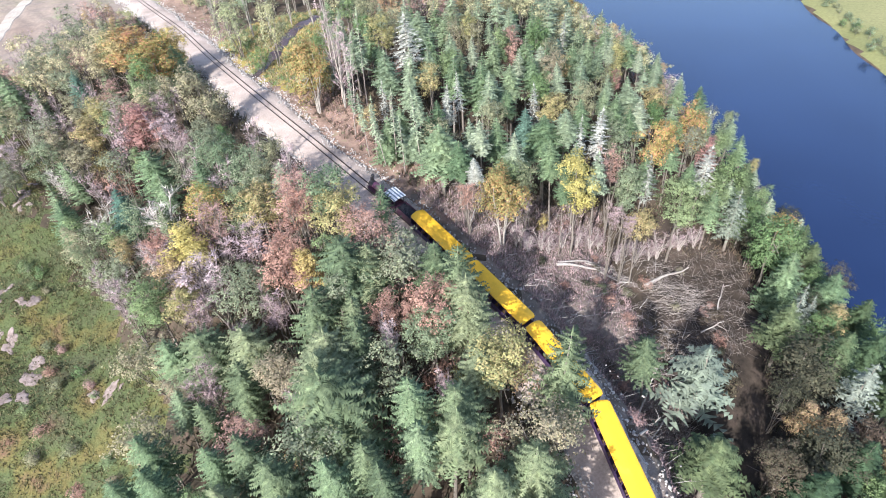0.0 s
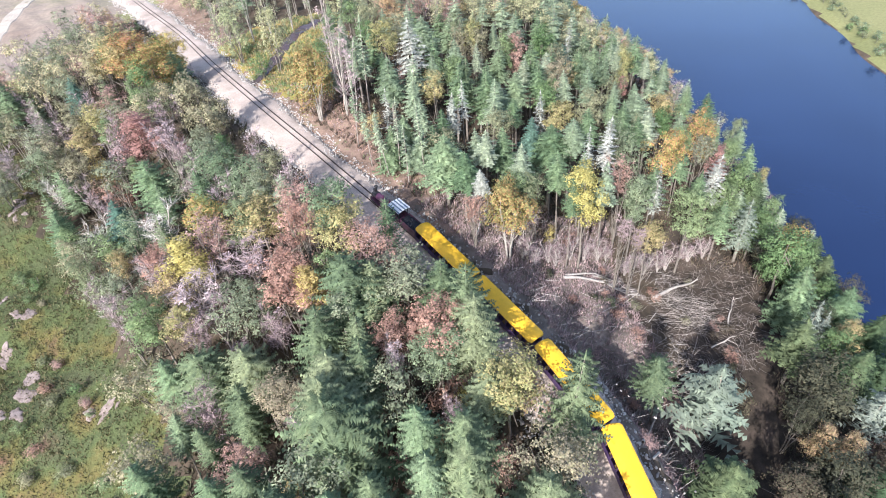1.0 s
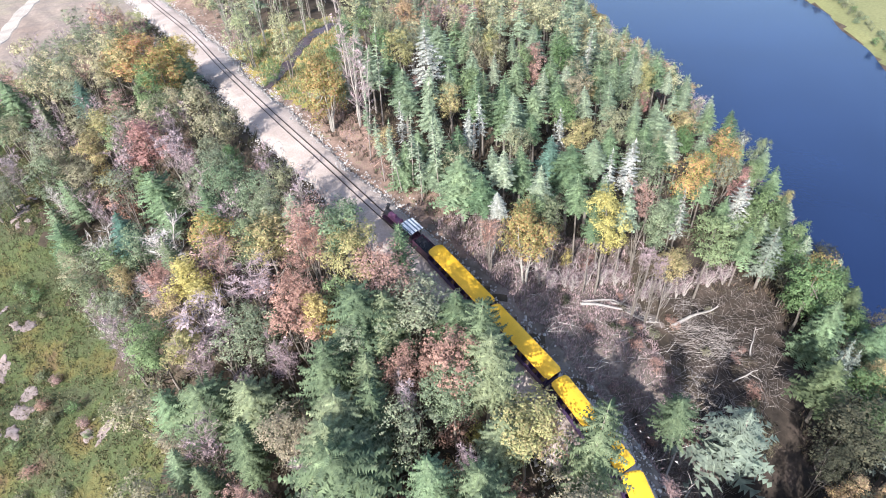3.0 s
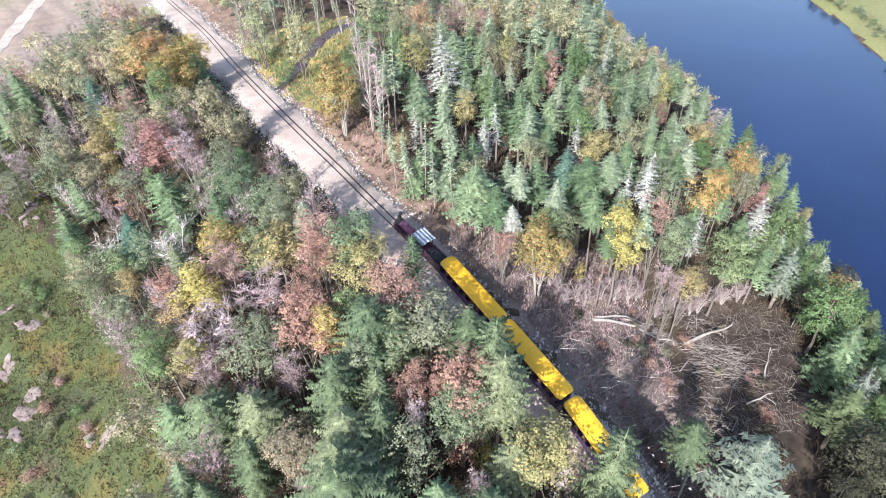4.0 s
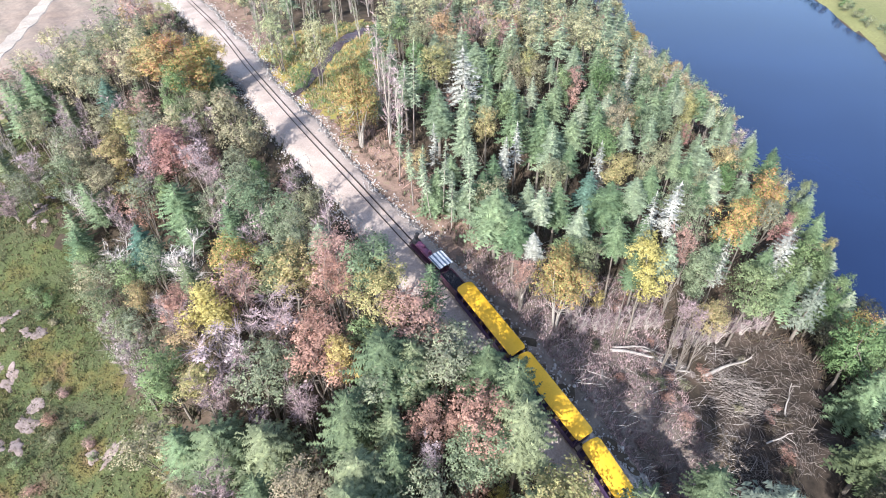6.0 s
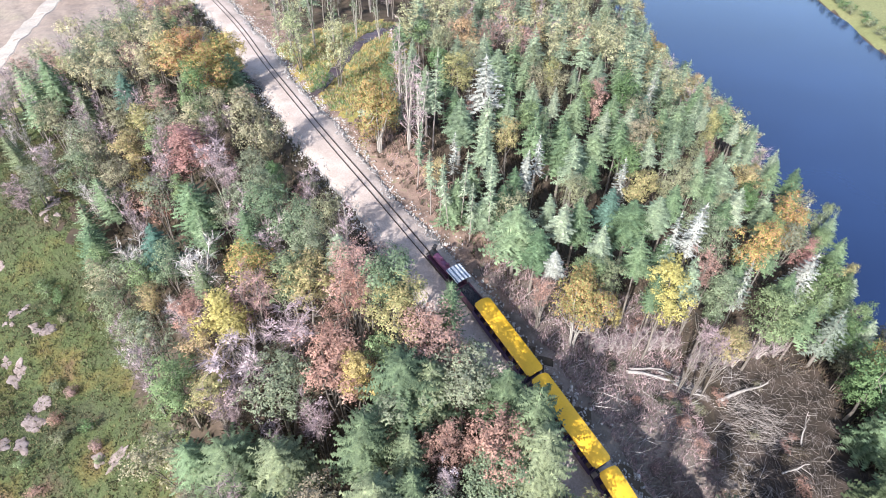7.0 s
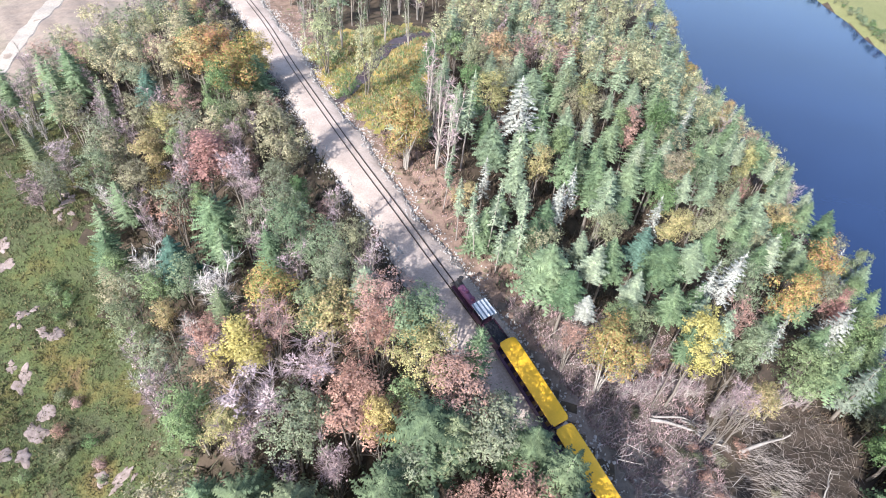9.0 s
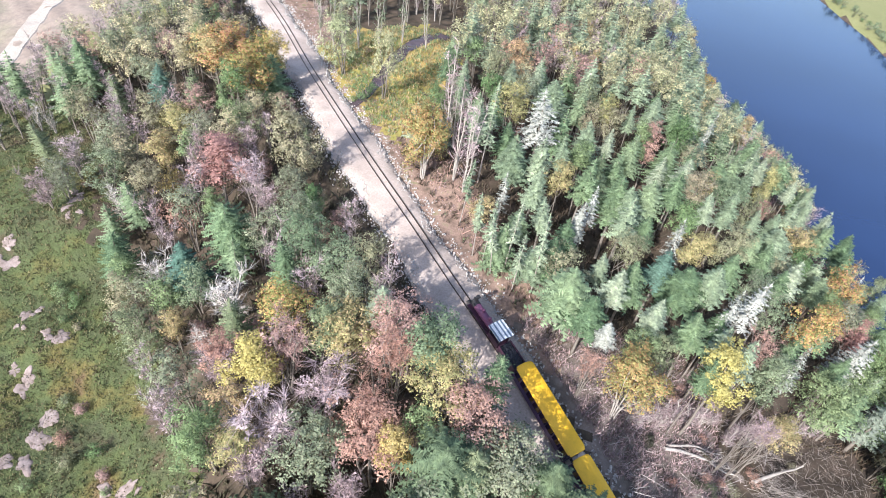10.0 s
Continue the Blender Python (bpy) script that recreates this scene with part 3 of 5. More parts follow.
def broadleaf_meshes(seed, h=9.0, r=2.4, low=0.3, count=3400, size=0.145, lobes=9, stems=1, bark=None, limbs=6, slim=1.0):
    rng = np.random.default_rng(seed)
    tv, tf = [], []
    lob = []
    mid = h * (low + 1) / 2
    half = h * (1 - low) / 2
    for i in range(lobes * 2):
        a = rng.uniform(0, 6.3)
        q = rng.uniform(-0.85, 0.92)
        k = r * math.sqrt(max(0.08, 1 - q * q)) * rng.uniform(0.3, 0.85) * slim
        c = np.array([math.cos(a) * k, math.sin(a) * k, mid + q * half * 0.85])
        s = r * rng.uniform(0.2, 0.42)
        lob.append((c, np.array([s, s, s * rng.uniform(0.8, 1.5)])))
    lob.append((np.array([0, 0, mid + half * 0.45]), np.array([r * 0.34, r * 0.34, half * 0.5])))
    lob.append((np.array([0, 0, mid - half * 0.2]), np.array([r * 0.5, r * 0.5, half * 0.5])))
    for sidx in range(stems):
        a = 6.28 * sidx / stems + rng.uniform(0, 1)
        o = 0.0 if stems == 1 else 0.18
        lean = np.array([math.cos(a), math.sin(a), 0]) * (0.0 if stems == 1 else r * 0.38)
        foot = np.array([math.cos(a) * o, math.sin(a) * o, 0])
        pts = [foot + lean * (t ** 1.3) + np.array([0, 0, h * 0.86 * t]) + np.append(rng.normal(0, 0.06, 2), 0) * (t > 0) for t in np.linspace(0, 1, 6)]
        tube(tv, tf, pts, np.linspace(0.15, 0.025, 6) * h / 9 / (1 if stems == 1 else 1.4), 6)
        for _ in range(limbs // stems + 1):
            i = rng.integers(1, 4)
            c, s = lob[rng.integers(len(lob))]
            e = c + rng.normal(0, 0.2, 3)
            b = pts[i] + (pts[i + 1] - pts[i]) * rng.uniform(0, 1)
            tube(tv, tf, [b, (b + e) / 2 + np.array([0, 0, -0.1 * r]), e], [0.055, 0.035, 0.012], 4)
    v, f, nv = leaf_cloud(rng, lob, count, size, np.array([0, 0, mid - 0.35 * half]))
    return mesh_from("tree_trunk", tv, tf, (bark or M_BARK,), None, True), mesh_from("tree_crown", v, f, (F_GREEN,), normals=nv)


def twiggy_meshes(seed, h=7.5, r=2.0, stems=4, bark=None, sprays=420, leaves=260):
    """A thin, nearly leafless tree: several stems, branches, and sprays of fine twigs with a few leaves."""
    rng = np.random.default_rng(seed)
    tv, tf, v, f = [], [], [], []
    tips = []
    for sidx in range(stems):
        a = 6.28 * sidx / stems + rng.uniform(0, 1.2)
        lean = np.array([math.cos(a), math.sin(a), 0]) * r * rng.uniform(0.25, 0.75)
        hh = h * rng.uniform(0.8, 1.02)
        pts = [lean * t ** 1.2 + np.array([0, 0, hh * t]) + np.append(rng.normal(0, 0.07, 2), 0) * (t > 0) for t in np.linspace(0, 1, 7)]
        tube(tv, tf, pts, np.linspace(0.085, 0.012, 7), 5)
        for i in range(2, 7):
            for _ in range(3):
                b = pts[i - 1] + (pts[i] - pts[i - 1]) * rng.uniform(0, 1)
                aa = rng.uniform(0, 6.3)
                L = r * (1.15 - i / 8) * rng.uniform(0.4, 0.8)
                e = b + np.array([math.cos(aa) * L * 0.6, math.sin(aa) * L * 0.6, L * rng.uniform(0.7, 1.1)])
                tube(tv, tf, [b, (b + e) / 2 + np.array([0, 0, 0.05]), e], [0.035, 0.022, 0.007], 3)
                tips.append((b, e))
    for _ in range(sprays):
        b, e = tips[rng.integers(len(tips))]
        c = b + (e - b) * rng.uniform(0.25, 1.05)
        d = (e - b) / (np.linalg.norm(e - b) + 1e-9) + rng.normal(0, 0.55, 3)
        d /= np.linalg.norm(d)
        L = rng.uniform(0.3, 0.9)
        u = np.cross(d, rng.normal(size=3))
        u /= np.linalg.norm(u) + 1e-9
        for k in range(3):
            dd = d + rng.normal(0, 0.35, 3)
            m = len(v)
            v += [c + u * 0.015, c - u * 0.015, c + dd * L]
            f.append((m, m + 1, m + 2))
    if leaves:
        lob = [(e, np.array([0.35, 0.35, 0.3])) for _, e in tips]
        lv, lf, _ = leaf_cloud(rng, lob, leaves, 0.1)
        m = len(v)
        v = list(v) + list(lv)
        f = list(f) + [tuple(int(i) + m for i in q) for q in lf]
    return mesh_from("tree_trunk", tv, tf, (bark or M_BARK,), None, True), mesh_from("tree_crown", v, np.array(f), (F_TWIG,))


# kinds of tree: trunk and crown meshes, built once at their own size (height, radius)
KINDS = {
    "spruce": (10.0, 2.1, [conifer_meshes(i, 10, 2.1, 17, 0.05, 13, 0.3, 9, 0.27, 0.1, 0.82) for i in range(6)]),
    "fir": (10.0, 1.7, [conifer_meshes(20 + i, 10, 1.7, 17, 0.12, 11, 0.3, 9, 0.3, 0.14, 0.85) for i in range(4)]),
    "tall": (12.0, 1.5, [conifer_meshes(40 + i, 12, 1.5, 20, 0.45, 6, gaps=0.3, power=0.6, fine=0.2, bark=M_GREYBARK) for i in range(3)]),
    "larch": (10.0, 2.6, [conifer_meshes(60 + i, 10, 2.6, 19, 0.06, 12, 0.02, 12, 0.17, 0.1, 0.5, 0.2) for i in range(5)]),
    "pale": (10.0, 1.8, [conifer_meshes(80 + i, 10, 1.8, 18, 0.12, 8, 0.3, 8, 0.24, 0.25, 0.8, 0.3) for i in range(3)]),
    "round": (8.0, 2.6, [broadleaf_meshes(100 + i, 8, 2.6, 0.14, 6000, 0.095, 13) for i in range(5)]),
    "clump": (8.0, 2.8, [broadleaf_meshes(120 + i, 8, 2.8, 0.2, 9500, 0.1, 14, 5, M_BIRCH) for i in range(3)]),
    "oval": (8.5, 2.1, [broadleaf_meshes(140 + i, 8.5, 2.1, 0.12, 6000, 0.1, 12) for i in range(3)]),
    "airy": (8.0, 2.8, [broadleaf_meshes(160 + i, 8, 2.8, 0.12, 5200, 0.09, 15, 3, None, 10) for i in range(4)]),
    "bush": (3.0, 1.7, [broadleaf_meshes(180 + i, 3, 1.7, 0.05, 1700, 0.08, 8, 3) for i in range(4)]),
    "bare": (7.5, 2.0, [twiggy_meshes(200 + i, 7.5, 2.0, 4) for i in range(4)]),
    "birch": (9.5, 1.6, [twiggy_meshes(220 + i, 9.5, 1.6, 3, M_BIRCH, 160, 120) for i in range(3)]),
    "silver": (6.5, 2.0, [twiggy_meshes(240 + i, 6.5, 2.0, 5, M_DEADWOOD, 260, 0) for i in range(2)]),
}
LITE = {  # coarser ones for trees far off or deep in the thicket
    "spruce": (10.0, 2.1, [conifer_meshes(300 + i, 10, 2.4, 15, 0.08, 8, 0.34, 6, 0.34, 0.1, 0.85) for i in range(3)]),
    "fir": (10.0, 1.7, [conifer_meshes(310 + i, 10, 2.0, 15, 0.2, 8, 0.34, 6, 0.36, 0.12, 0.85) for i in range(3)]),
    "pale": (10.0, 1.8, [conifer_meshes(320 + i, 10, 1.8, 15, 0.15, 7, 0.3, 6, 0.26, 0.25, 0.8, 0.3) for i in range(2)]),
    "larch": (10.0, 2.6, [conifer_meshes(330 + i, 10, 2.6, 14, 0.06, 9, 0.05, 9, 0.24, 0.1, 0.62, 0.2) for i in range(3)]),
    "round": (8.0, 2.4, [broadleaf_meshes(340 + i, 8, 2.4, 0.18, 2500, 0.112) for i in range(3)]),
    "oval": (8.5, 1.7, [broadleaf_meshes(350 + i, 8.5, 1.7, 0.22, 2200, 0.108, 8) for i in range(3)]),
    "airy": (8.0, 2.5, [broadleaf_meshes(360 + i, 8, 2.5, 0.15, 2300, 0.105, 10, 3, None, 4) for i in range(4)]),
    "bush": (3.0, 1.7, [broadleaf_meshes(370 + i, 3, 1.7, 0.05, 500, 0.15, 7, 2, None, 2) for i in range(3)]),
    "bare": (7.5, 2.0, [twiggy_meshes(380 + i, 7.5, 2.0, 3, None, 200, 120) for i in range(3)]),
    "birch": (9.5, 1.6, [twiggy_meshes(390 + i, 9.5, 1.6, 3, M_BIRCH, 120, 100) for i in range(2)]),
    "silver": (6.5, 2.0, [twiggy_meshes(395 + i, 6.5, 2.0, 4, M_DEADWOOD, 200, 0) for i in range(2)]),
}
FAR = dict(LITE, round=(8.0, 2.4, [broadleaf_meshes(440 + i, 8, 2.4, 0.18, 1050, 0.165) for i in range(3)]),
           oval=(8.5, 1.7, [broadleaf_meshes(450 + i, 8.5, 1.7, 0.22, 950, 0.16, 8) for i in range(3)]),
           airy=(8.0, 2.5, [broadleaf_meshes(460 + i, 8, 2.5, 0.15, 1000, 0.155, 10, 2, None, 2) for i in range(3)]))
LEAF = {"spruce": (F_SPRUCE, "dark green spruce with drooping layered branches", "spruce"),
        "dark": (F_SHADED_SPRUCE, "spruce on the lower bank, shade put into its needle colour", "spruce"),
        "umber": (F_UMBER, "broadleaf tree with brownish olive leaves", "tree"),
        "blue": (F_BLUE, "blue-green young spruce with dense needles", "spruce"),
        "sage": (F_SAGE, "grey-green spruce with lichen on its branches", "spruce"),
        "amber": (F_AMBER, "broadleaf tree turning from green to amber", "tree"),
        "pale": (F_PALE, "pale grey lichen-covered dying spruce", "dead spruce"),
        "larch": (F_LARCH, "soft yellow-green conifer with feathery branches", "larch"),
        "green": (F_GREEN, "broadleaf tree in fresh green leaf", "tree"),
        "olive": (F_OLIVE, "broadleaf tree with dull olive autumn leaves", "tree"),
        "silvergreen": (F_SILVERGREEN, "silvery grey-green spruce with thin needles", "spruce"),
        "tan": (F_TAN, "broadleaf tree with tan and orange leaves", "tree"),
        "light": (F_HAZED_OLIVE, "tree with pale olive and straw-coloured autumn leaves", "tree"),
        "grey": (F_GREY, "thin-leaved tree with grey-green leaves", "tree"),
        "yellow": (F_YELLOW, "broadleaf tree with bright yellow autumn leaves", "tree"),
        "orange": (F_ORANGE, "maple turning from green to orange", "maple"),
        "red": (F_RED, "maple with dusky red autumn leaves", "maple"),
        "rust": (F_RUST, "broadleaf tree with rusty brown leaves", "tree"),
        "twig": (F_TWIG, "nearly leafless tree with mauve-brown twigs", "bare tree"),
        "silver": (F_WHITETWIG, "bare dead tree with silvery white branches", "dead tree")}
NAME = {"spruce": "spruce_tree", "fir": "spruce_tree", "tall": "spruce_tree", "pale": "dead_spruce", "larch": "larch_tree", "bush": "bush", "bare": "bare_tree",
        "birch": "birch_tree", "silver": "dead_tree"}
rnd = random.Random(7)
PLANTED = []


CANOPY = [(2.6, 47.6, 6.2), (11, 51.2, 11), (6, 62.6, 10.5), (14, 60, 11.5), (32, 77, 9), (-4, 54, 6.5), (-10, 81, 10), (-24, 74, 7.3), (-44.6, 61.6, 8.5),
          (-39, 50, 4.5), (-31, 41, 6), (-20.5, 48, 7.8), (-54, 83.5, 8.5), (-41, 70, 6.5), (-14, 41, 11.5), (-12, 34, 12), (-2.5, 35.3, 8.9), (40, 66, 5.5), 
          (20, 57, 11), (38, 52, 4), (23.5, 93.4, 9), (-24, 44, 7.6), (23, 64, 11.5), (17.6, 34.5, 10), (21, 33.6, 6), (-11, 22.7, 12), (-26, 32, 8), (-80, 90, 5), (42, 78, 5.5), (45, 62, 4),
          (37, 98, 4.5), (30, 120, 5), (-58, 56, 3)]


def canopy(x, y):
    """The height of the middle of the crowns over the ground, from place to place in the wood."""
    w = [1 / ((x - a) ** 2 + (y - b) ** 2 + 12) ** 1.5 for a, b, _ in CANOPY]
    return sum(q * c[2] for q, c in zip(w, CANOPY)) / sum(w)


MIDDLE = {"spruce": 0.45, "fir": 0.45, "pale": 0.48, "larch": 0.5, "tall": 0.72}


def stem_under(kind, x, y, h):
    """How much stem lifts a crown of height h to where the camera's view puts the canopy."""
    d = abs(float(to_line([x], [y])[0][0]))
    if kind in ("bush", "silver", "birch"):
        return 0.0
    room = 1.8 * (d - 3.0) if y < 57 else 0.5 * (d - 6.0)
    return min(max(0.0, canopy(x, y) - MIDDLE.get(kind, 0.57) * h), max(0.0, room))


def stance(x, y, sx, sz):
    """The pose of a tree: nearly upright."""
    lean = Euler((rnd.gauss(0, 0.03), rnd.gauss(0, 0.03) - max(-0.05, min(0.05, 0.001 * (x + 3))), 0)).to_matrix().to_4x4()
    return Matrix.Translation((x, y, lz(x, y) - 0.15)) @ lean @ pose(0, 0, 0, 0, 0, rnd.uniform(0, 360)) @ Matrix.Diagonal((sx, sx, sz, 1))


def tree(kind, leaf, x, y, height, width=None):
    """One tree as a thing of its own: an Empty at its foot with trunk and crown (of that height and width)."""
    h0, r0, meshes = KINDS[kind]
    trunk, crown = meshes[rnd.randrange(len(meshes))]
    root = new("maple_tree" if kind != "bush" and leaf in ("orange", "red") else NAME.get(kind, "broadleaf_tree"))
    root.empty_display_size = 0.3
    if kind in ("spruce", "fir"):
        height *= 0.86
    sz = height / h0
    sx = (width / 2 / r0) * (1.55 if kind in ("spruce", "fir", "pale") else 1.2) if width else sz * rnd.uniform(1.0, 1.25) * (1.75 if kind in ("spruce", "fir") else 1)
    stem = stem_under(kind, x, y, height)
    root.matrix_world = stance(x, y, sx, sz)
    for nm, me in (("trunk", trunk), ("crown", crown)):
        ob = new(nm, me)
        ob.parent = root
        if nm == "crown":
            ob.location.z = stem / sz
            ob.material_slots[0].link = 'OBJECT'
            ob.material_slots[0].material = LEAF[leaf][0]
        else:
            ob.scale.z = 1 + stem / height
    label, cat = LEAF[leaf][1:]
    if kind == "bush":
        label, cat = label.replace("broadleaf tree", "low bush").replace("tree", "bush"), "bush"
    if kind == "clump":
        label = label.replace("broadleaf tree", "many-stemmed tree on pale trunks")
    if kind == "birch":
        label, cat = "slender birch with pale stems and few leaves", "birch"
    tagged(root, label, cat, "trees of the wood")
    PLANTED.append((x, y, sx * r0))
    return root


def free(x, y, gap):
    return all((x - a) ** 2 + (y - b) ** 2 > (gap + 0.45 * r) ** 2 for a, b, r in PLANTED)


def weighted(mix):
    t = rnd.uniform(0, sum(m[0] for m in mix))
    for m in mix:
        t -= m[0]
        if t <= 0:
            return m
    return mix[-1]


class Thicket:
    """Many small trees of no single note, joined into one object."""

    def __init__(self):
        self.mats, self.v, self.nv, self.tri, self.ids, self.n = [], [], [], [], [], 0

    def add(self, mesh, mat, m):
        if mat not in self.mats:
            self.mats.append(mat)
        if mesh.name not in FLAT:
            co, nm = np.empty(len(mesh.vertices) * 3), np.empty(len(mesh.vertices) * 3)
            mesh.vertices.foreach_get("co", co)
            mesh.vertices.foreach_get("normal", nm)
            mesh.calc_loop_triangles()
            tri = np.empty(len(mesh.loop_triangles) * 3, dtype=np.int32)
            mesh.loop_triangles.foreach_get("vertices", tri)
            FLAT[mesh.name] = co.reshape(-1, 3), SHADING.get(mesh.name, nm.reshape(-1, 3)), tri.reshape(-1, 3)
        co, nm, tri = FLAT[mesh.name]
        mm = np.array(m)[:3, :3]
        self.v.append(co @ mm.T + np.array(m)[:3, 3])
        nm = nm @ np.linalg.inv(mm)
        self.nv.append(nm / (np.linalg.norm(nm, axis=1)[:, None] + 1e-9))
        self.tri.append(tri + self.n)
        self.ids.append(np.full(len(tri), self.mats.index(mat)))
        self.n += len(co)

    def done(self, name, label, category):
        me = mesh_from(name, np.concatenate(self.v), np.concatenate(self.tri), self.mats, np.concatenate(self.ids), normals=np.concatenate(self.nv))
        return tagged(new(name, me), label, category, kind="stuff")


FLAT = {}


def wood(poly, mix, gap, tries, into, keep=lambda x, y: True, most=999):
    """Fills a plot with trees of a mix of (share, kind, leaf, lowest, highest)."""
    xs, ys = [p[0] for p in poly], [p[1] for p in poly]
    made = 0
    for _ in range(tries):
        x, y = rnd.uniform(min(xs), max(xs)), rnd.uniform(min(ys), max(ys))
        if made >= most or not bool(inside(np.array([x]), np.array([y]), poly)[0]) or not keep(x, y) or not free(x, y, gap):
            continue
        d = float(to_line([x], [y])[0][0])
        if abs(d) < 5.4 or (-7.6 < d < 0 and 43 < y < 62):
            continue
        _, kind, leaf, h0, h1 = weighted(mix)
        h = rnd.uniform(h0, h1)
        if -12 < d < 0:  # lower towards the edge of the cutting
            h = min(h, 2.2 - 0.8 * d)
        if y > 60 and -15 < d < 0:  # the sunny stretch
            h = min(h, -0.45 * d)
        made += 1
        if into is None:
            tree(kind, leaf, x, y, h)
            continue
        hh, r0, meshes = (FAR if y > 88 else LITE)[kind]
        trunk, crown = meshes[rnd.randrange(len(meshes))]
        k = h / hh
        w = k * (rnd.uniform(1.5, 1.9) if kind in ("spruce", "fir", "pale") else rnd.uniform(1.05, 1.4))
        m = stance(x, y, w, k)
        stem = stem_under(kind, x, y, h) * rnd.uniform(0.75, 1.0)
        into.add(trunk, trunk.materials[0], m @ Matrix.Diagonal((1, 1, 1 + stem / h, 1)))
        into.add(crown, LEAF[leaf][0], m @ Matrix.Translation((0, 0, stem / k)))
        PLANTED.append((x, y, w * r0))


# trees that stand out: foot x, y, height, crown width
for row in [(-4.4, 54.7, 6.8, 4.5), (-2.3, 52.9, 5.5, 3.2), (2.2, 60.1, 6.8, 3.2), (8.4, 61.9, 6.5, 4.7), (8.7, 55.2, 5.7, 2.7), (11.7, 58.4, 4.8, 2.1),
            (18.3, 89.6, 6.6, 2.9), (7.8, 83.9, 7, 3.6), (0.7, 71.8, 7.1, 3.9), (-5, 62.8, 6, 2.7), (-6.3, 60.5, 5.9, 3), (-11.8, 60.8, 7.2, 3.2),
            (-10.3, 65, 4.8, 2.5), (4.9, 74.3, 5.6, 3.4), (4, 68, 4.3, 2.4), (-5.7, 86.8, 6.3, 2.6), (15.6, 85.9, 6.2, 3.8), (36, 47.5, 11.1, 4.4),
            (41.5, 46.7, 12, 5.4), (-48, 82.7, 7.7, 4.3), (-73.9, 78.2, 7.4, 3.7)]:
    tree("spruce", "spruce", *row)
for row in [(0.3, 56.5, 5.6, 2.5), (11, 62.7, 6, 3.3), (-8.2, 59.8, 5.2, 3.8), (-12.5, 71.8, 7.9, 3.8), (2.6, 71.5, 6.3, 3), (9.7, 81.3, 6.5, 3.2),
            (39.8, 61.5, 8.7, 2.9)]:
    tree("fir", "sage", *row)
for row in [(-0.5, 51.5, 3.9, 1.7), (-4, 65.2, 7, 1.8)]:
    tree("fir", "pale", *row)
for row in [(6, 63.7, 6, 2.9), (14, 91.8, 4.2, 2.3), (-42.5, 50.4, 8, 3.7), (-59.9, 74.5, 6.3, 3)]:
    tree("spruce", "blue", *row)
for row in [(9.5, 50.9, 5, 2.3), (-39.5, 54.7, 7.3, 5.9), (-27.3, 28.7, 6.4, 4), (-53, 57.1, 6.5, 3.7), (-51.6, 51.1, 6.6, 4.2)]:
    tree("larch", "spruce", *row)
for row in [(2.4, 48.1, 7.8, 4.9), (-22.9, 71.6, 10.7, 6.4)]:
    tree("clump", "tan", *row)
for row in [(11, 51.4, 8.9, 4.2), (-49.3, 86.1, 9, 3.7), (-29.7, 40.1, 6.5, 4.6), (-15.9, 35.2, 6.5, 2.8)]:
    tree("oval", "yellow", *row)
for row in [(16.5, 57.1, 6.3, 3.7), (-27, 41.4, 6.8, 5.7), (-17.7, 42.4, 6.2, 5), (-19.5, 38.3, 6.2, 4.5), (-1.3, 48.8, 4.3, 3.4)]:
    tree("bare", "rust", *row)
for row in [(15.1, 61, 7.7, 2.7), (12.6, 59.2, 7.2, 1.7), (21.4, 58.1, 7.7, 1.9), (7.9, 68.2, 7, 1.9), (14.9, 96.6, 8.7, 2.2), (-9.8, 79, 7.5, 4.5),
            (30.4, 64, 7.6, 3.6)]:
    tree("pale", "pale", *row)
for row in [(18.2, 55.7, 8.1, 4)]:
    tree("oval", "grey", *row)
for row in [(23.3, 63.2, 8.7, 4.8), (32, 75.1, 10.2, 5.3), (40.2, 58.2, 9.1, 4.4), (-49, 78.8, 8.1, 5.5), (-28.7, 44.4, 6.2, 5.2), (-54.5, 82.5, 8.5, 7.4), (-50.5, 85, 8, 6.6)]:
    tree("round", "orange", *row)
for row in [(33, 69.1, 7.4, 2.5), (22.2, 83.9, 4.9, 1.8), (-44.3, 61.5, 7.6, 6)]:
    tree("oval", "red", *row)
for row in [(28.5, 83, 7.9, 4.2), (10.3, 67.4, 5.3, 4.2), (-14, 79.4, 6.5, 4.3), (-6.3, 70.8, 5.6, 3.3), (19, 51.3, 4.5, 3.8), (-54.8, 80.4, 8.1, 5.5),
            (-54.5, 69.2, 5.5, 4.6), (-22.9, 44.1, 7.1, 5.6)]:
    tree("round", "amber", *row)
for row in [(23.2, 77.3, 6.2, 4.5), (-8.9, 88.7, 5.8, 4.1), (-3.9, 80.8, 6.5, 3.3), (5.7, 91.6, 6.4, 3.4), (-19.6, 46.4, 7.2, 3.6)]:
    tree("spruce", "sage", *row)
for row in [(23, 87.6, 8.3, 2.8), (-14.9, 97.3, 8, 4.2), (-53.2, 64.3, 6, 3.7), (-28.2, 34, 5.1, 3.4)]:
    tree("oval", "amber", *row)
for row in [(11.2, 79, 6.2, 4.4), (14.4, 70.6, 7.1, 4.4)]:
    tree("round", "olive", *row)
for row in [(9.9, 91.5, 7.5, 4.2), (36, 68.6, 8.8, 4.8), (32.1, 62.9, 7, 3.6), (25.7, 57.5, 8.5, 5.8), (36.4, 60.8, 7.7, 4.5), (36, 52.3, 12.6, 6.4),
            (-50.1, 76.9, 6.5, 4.8), (-31.1, 34.3, 6.1, 4.5)]:
    tree("round", "green", *row)
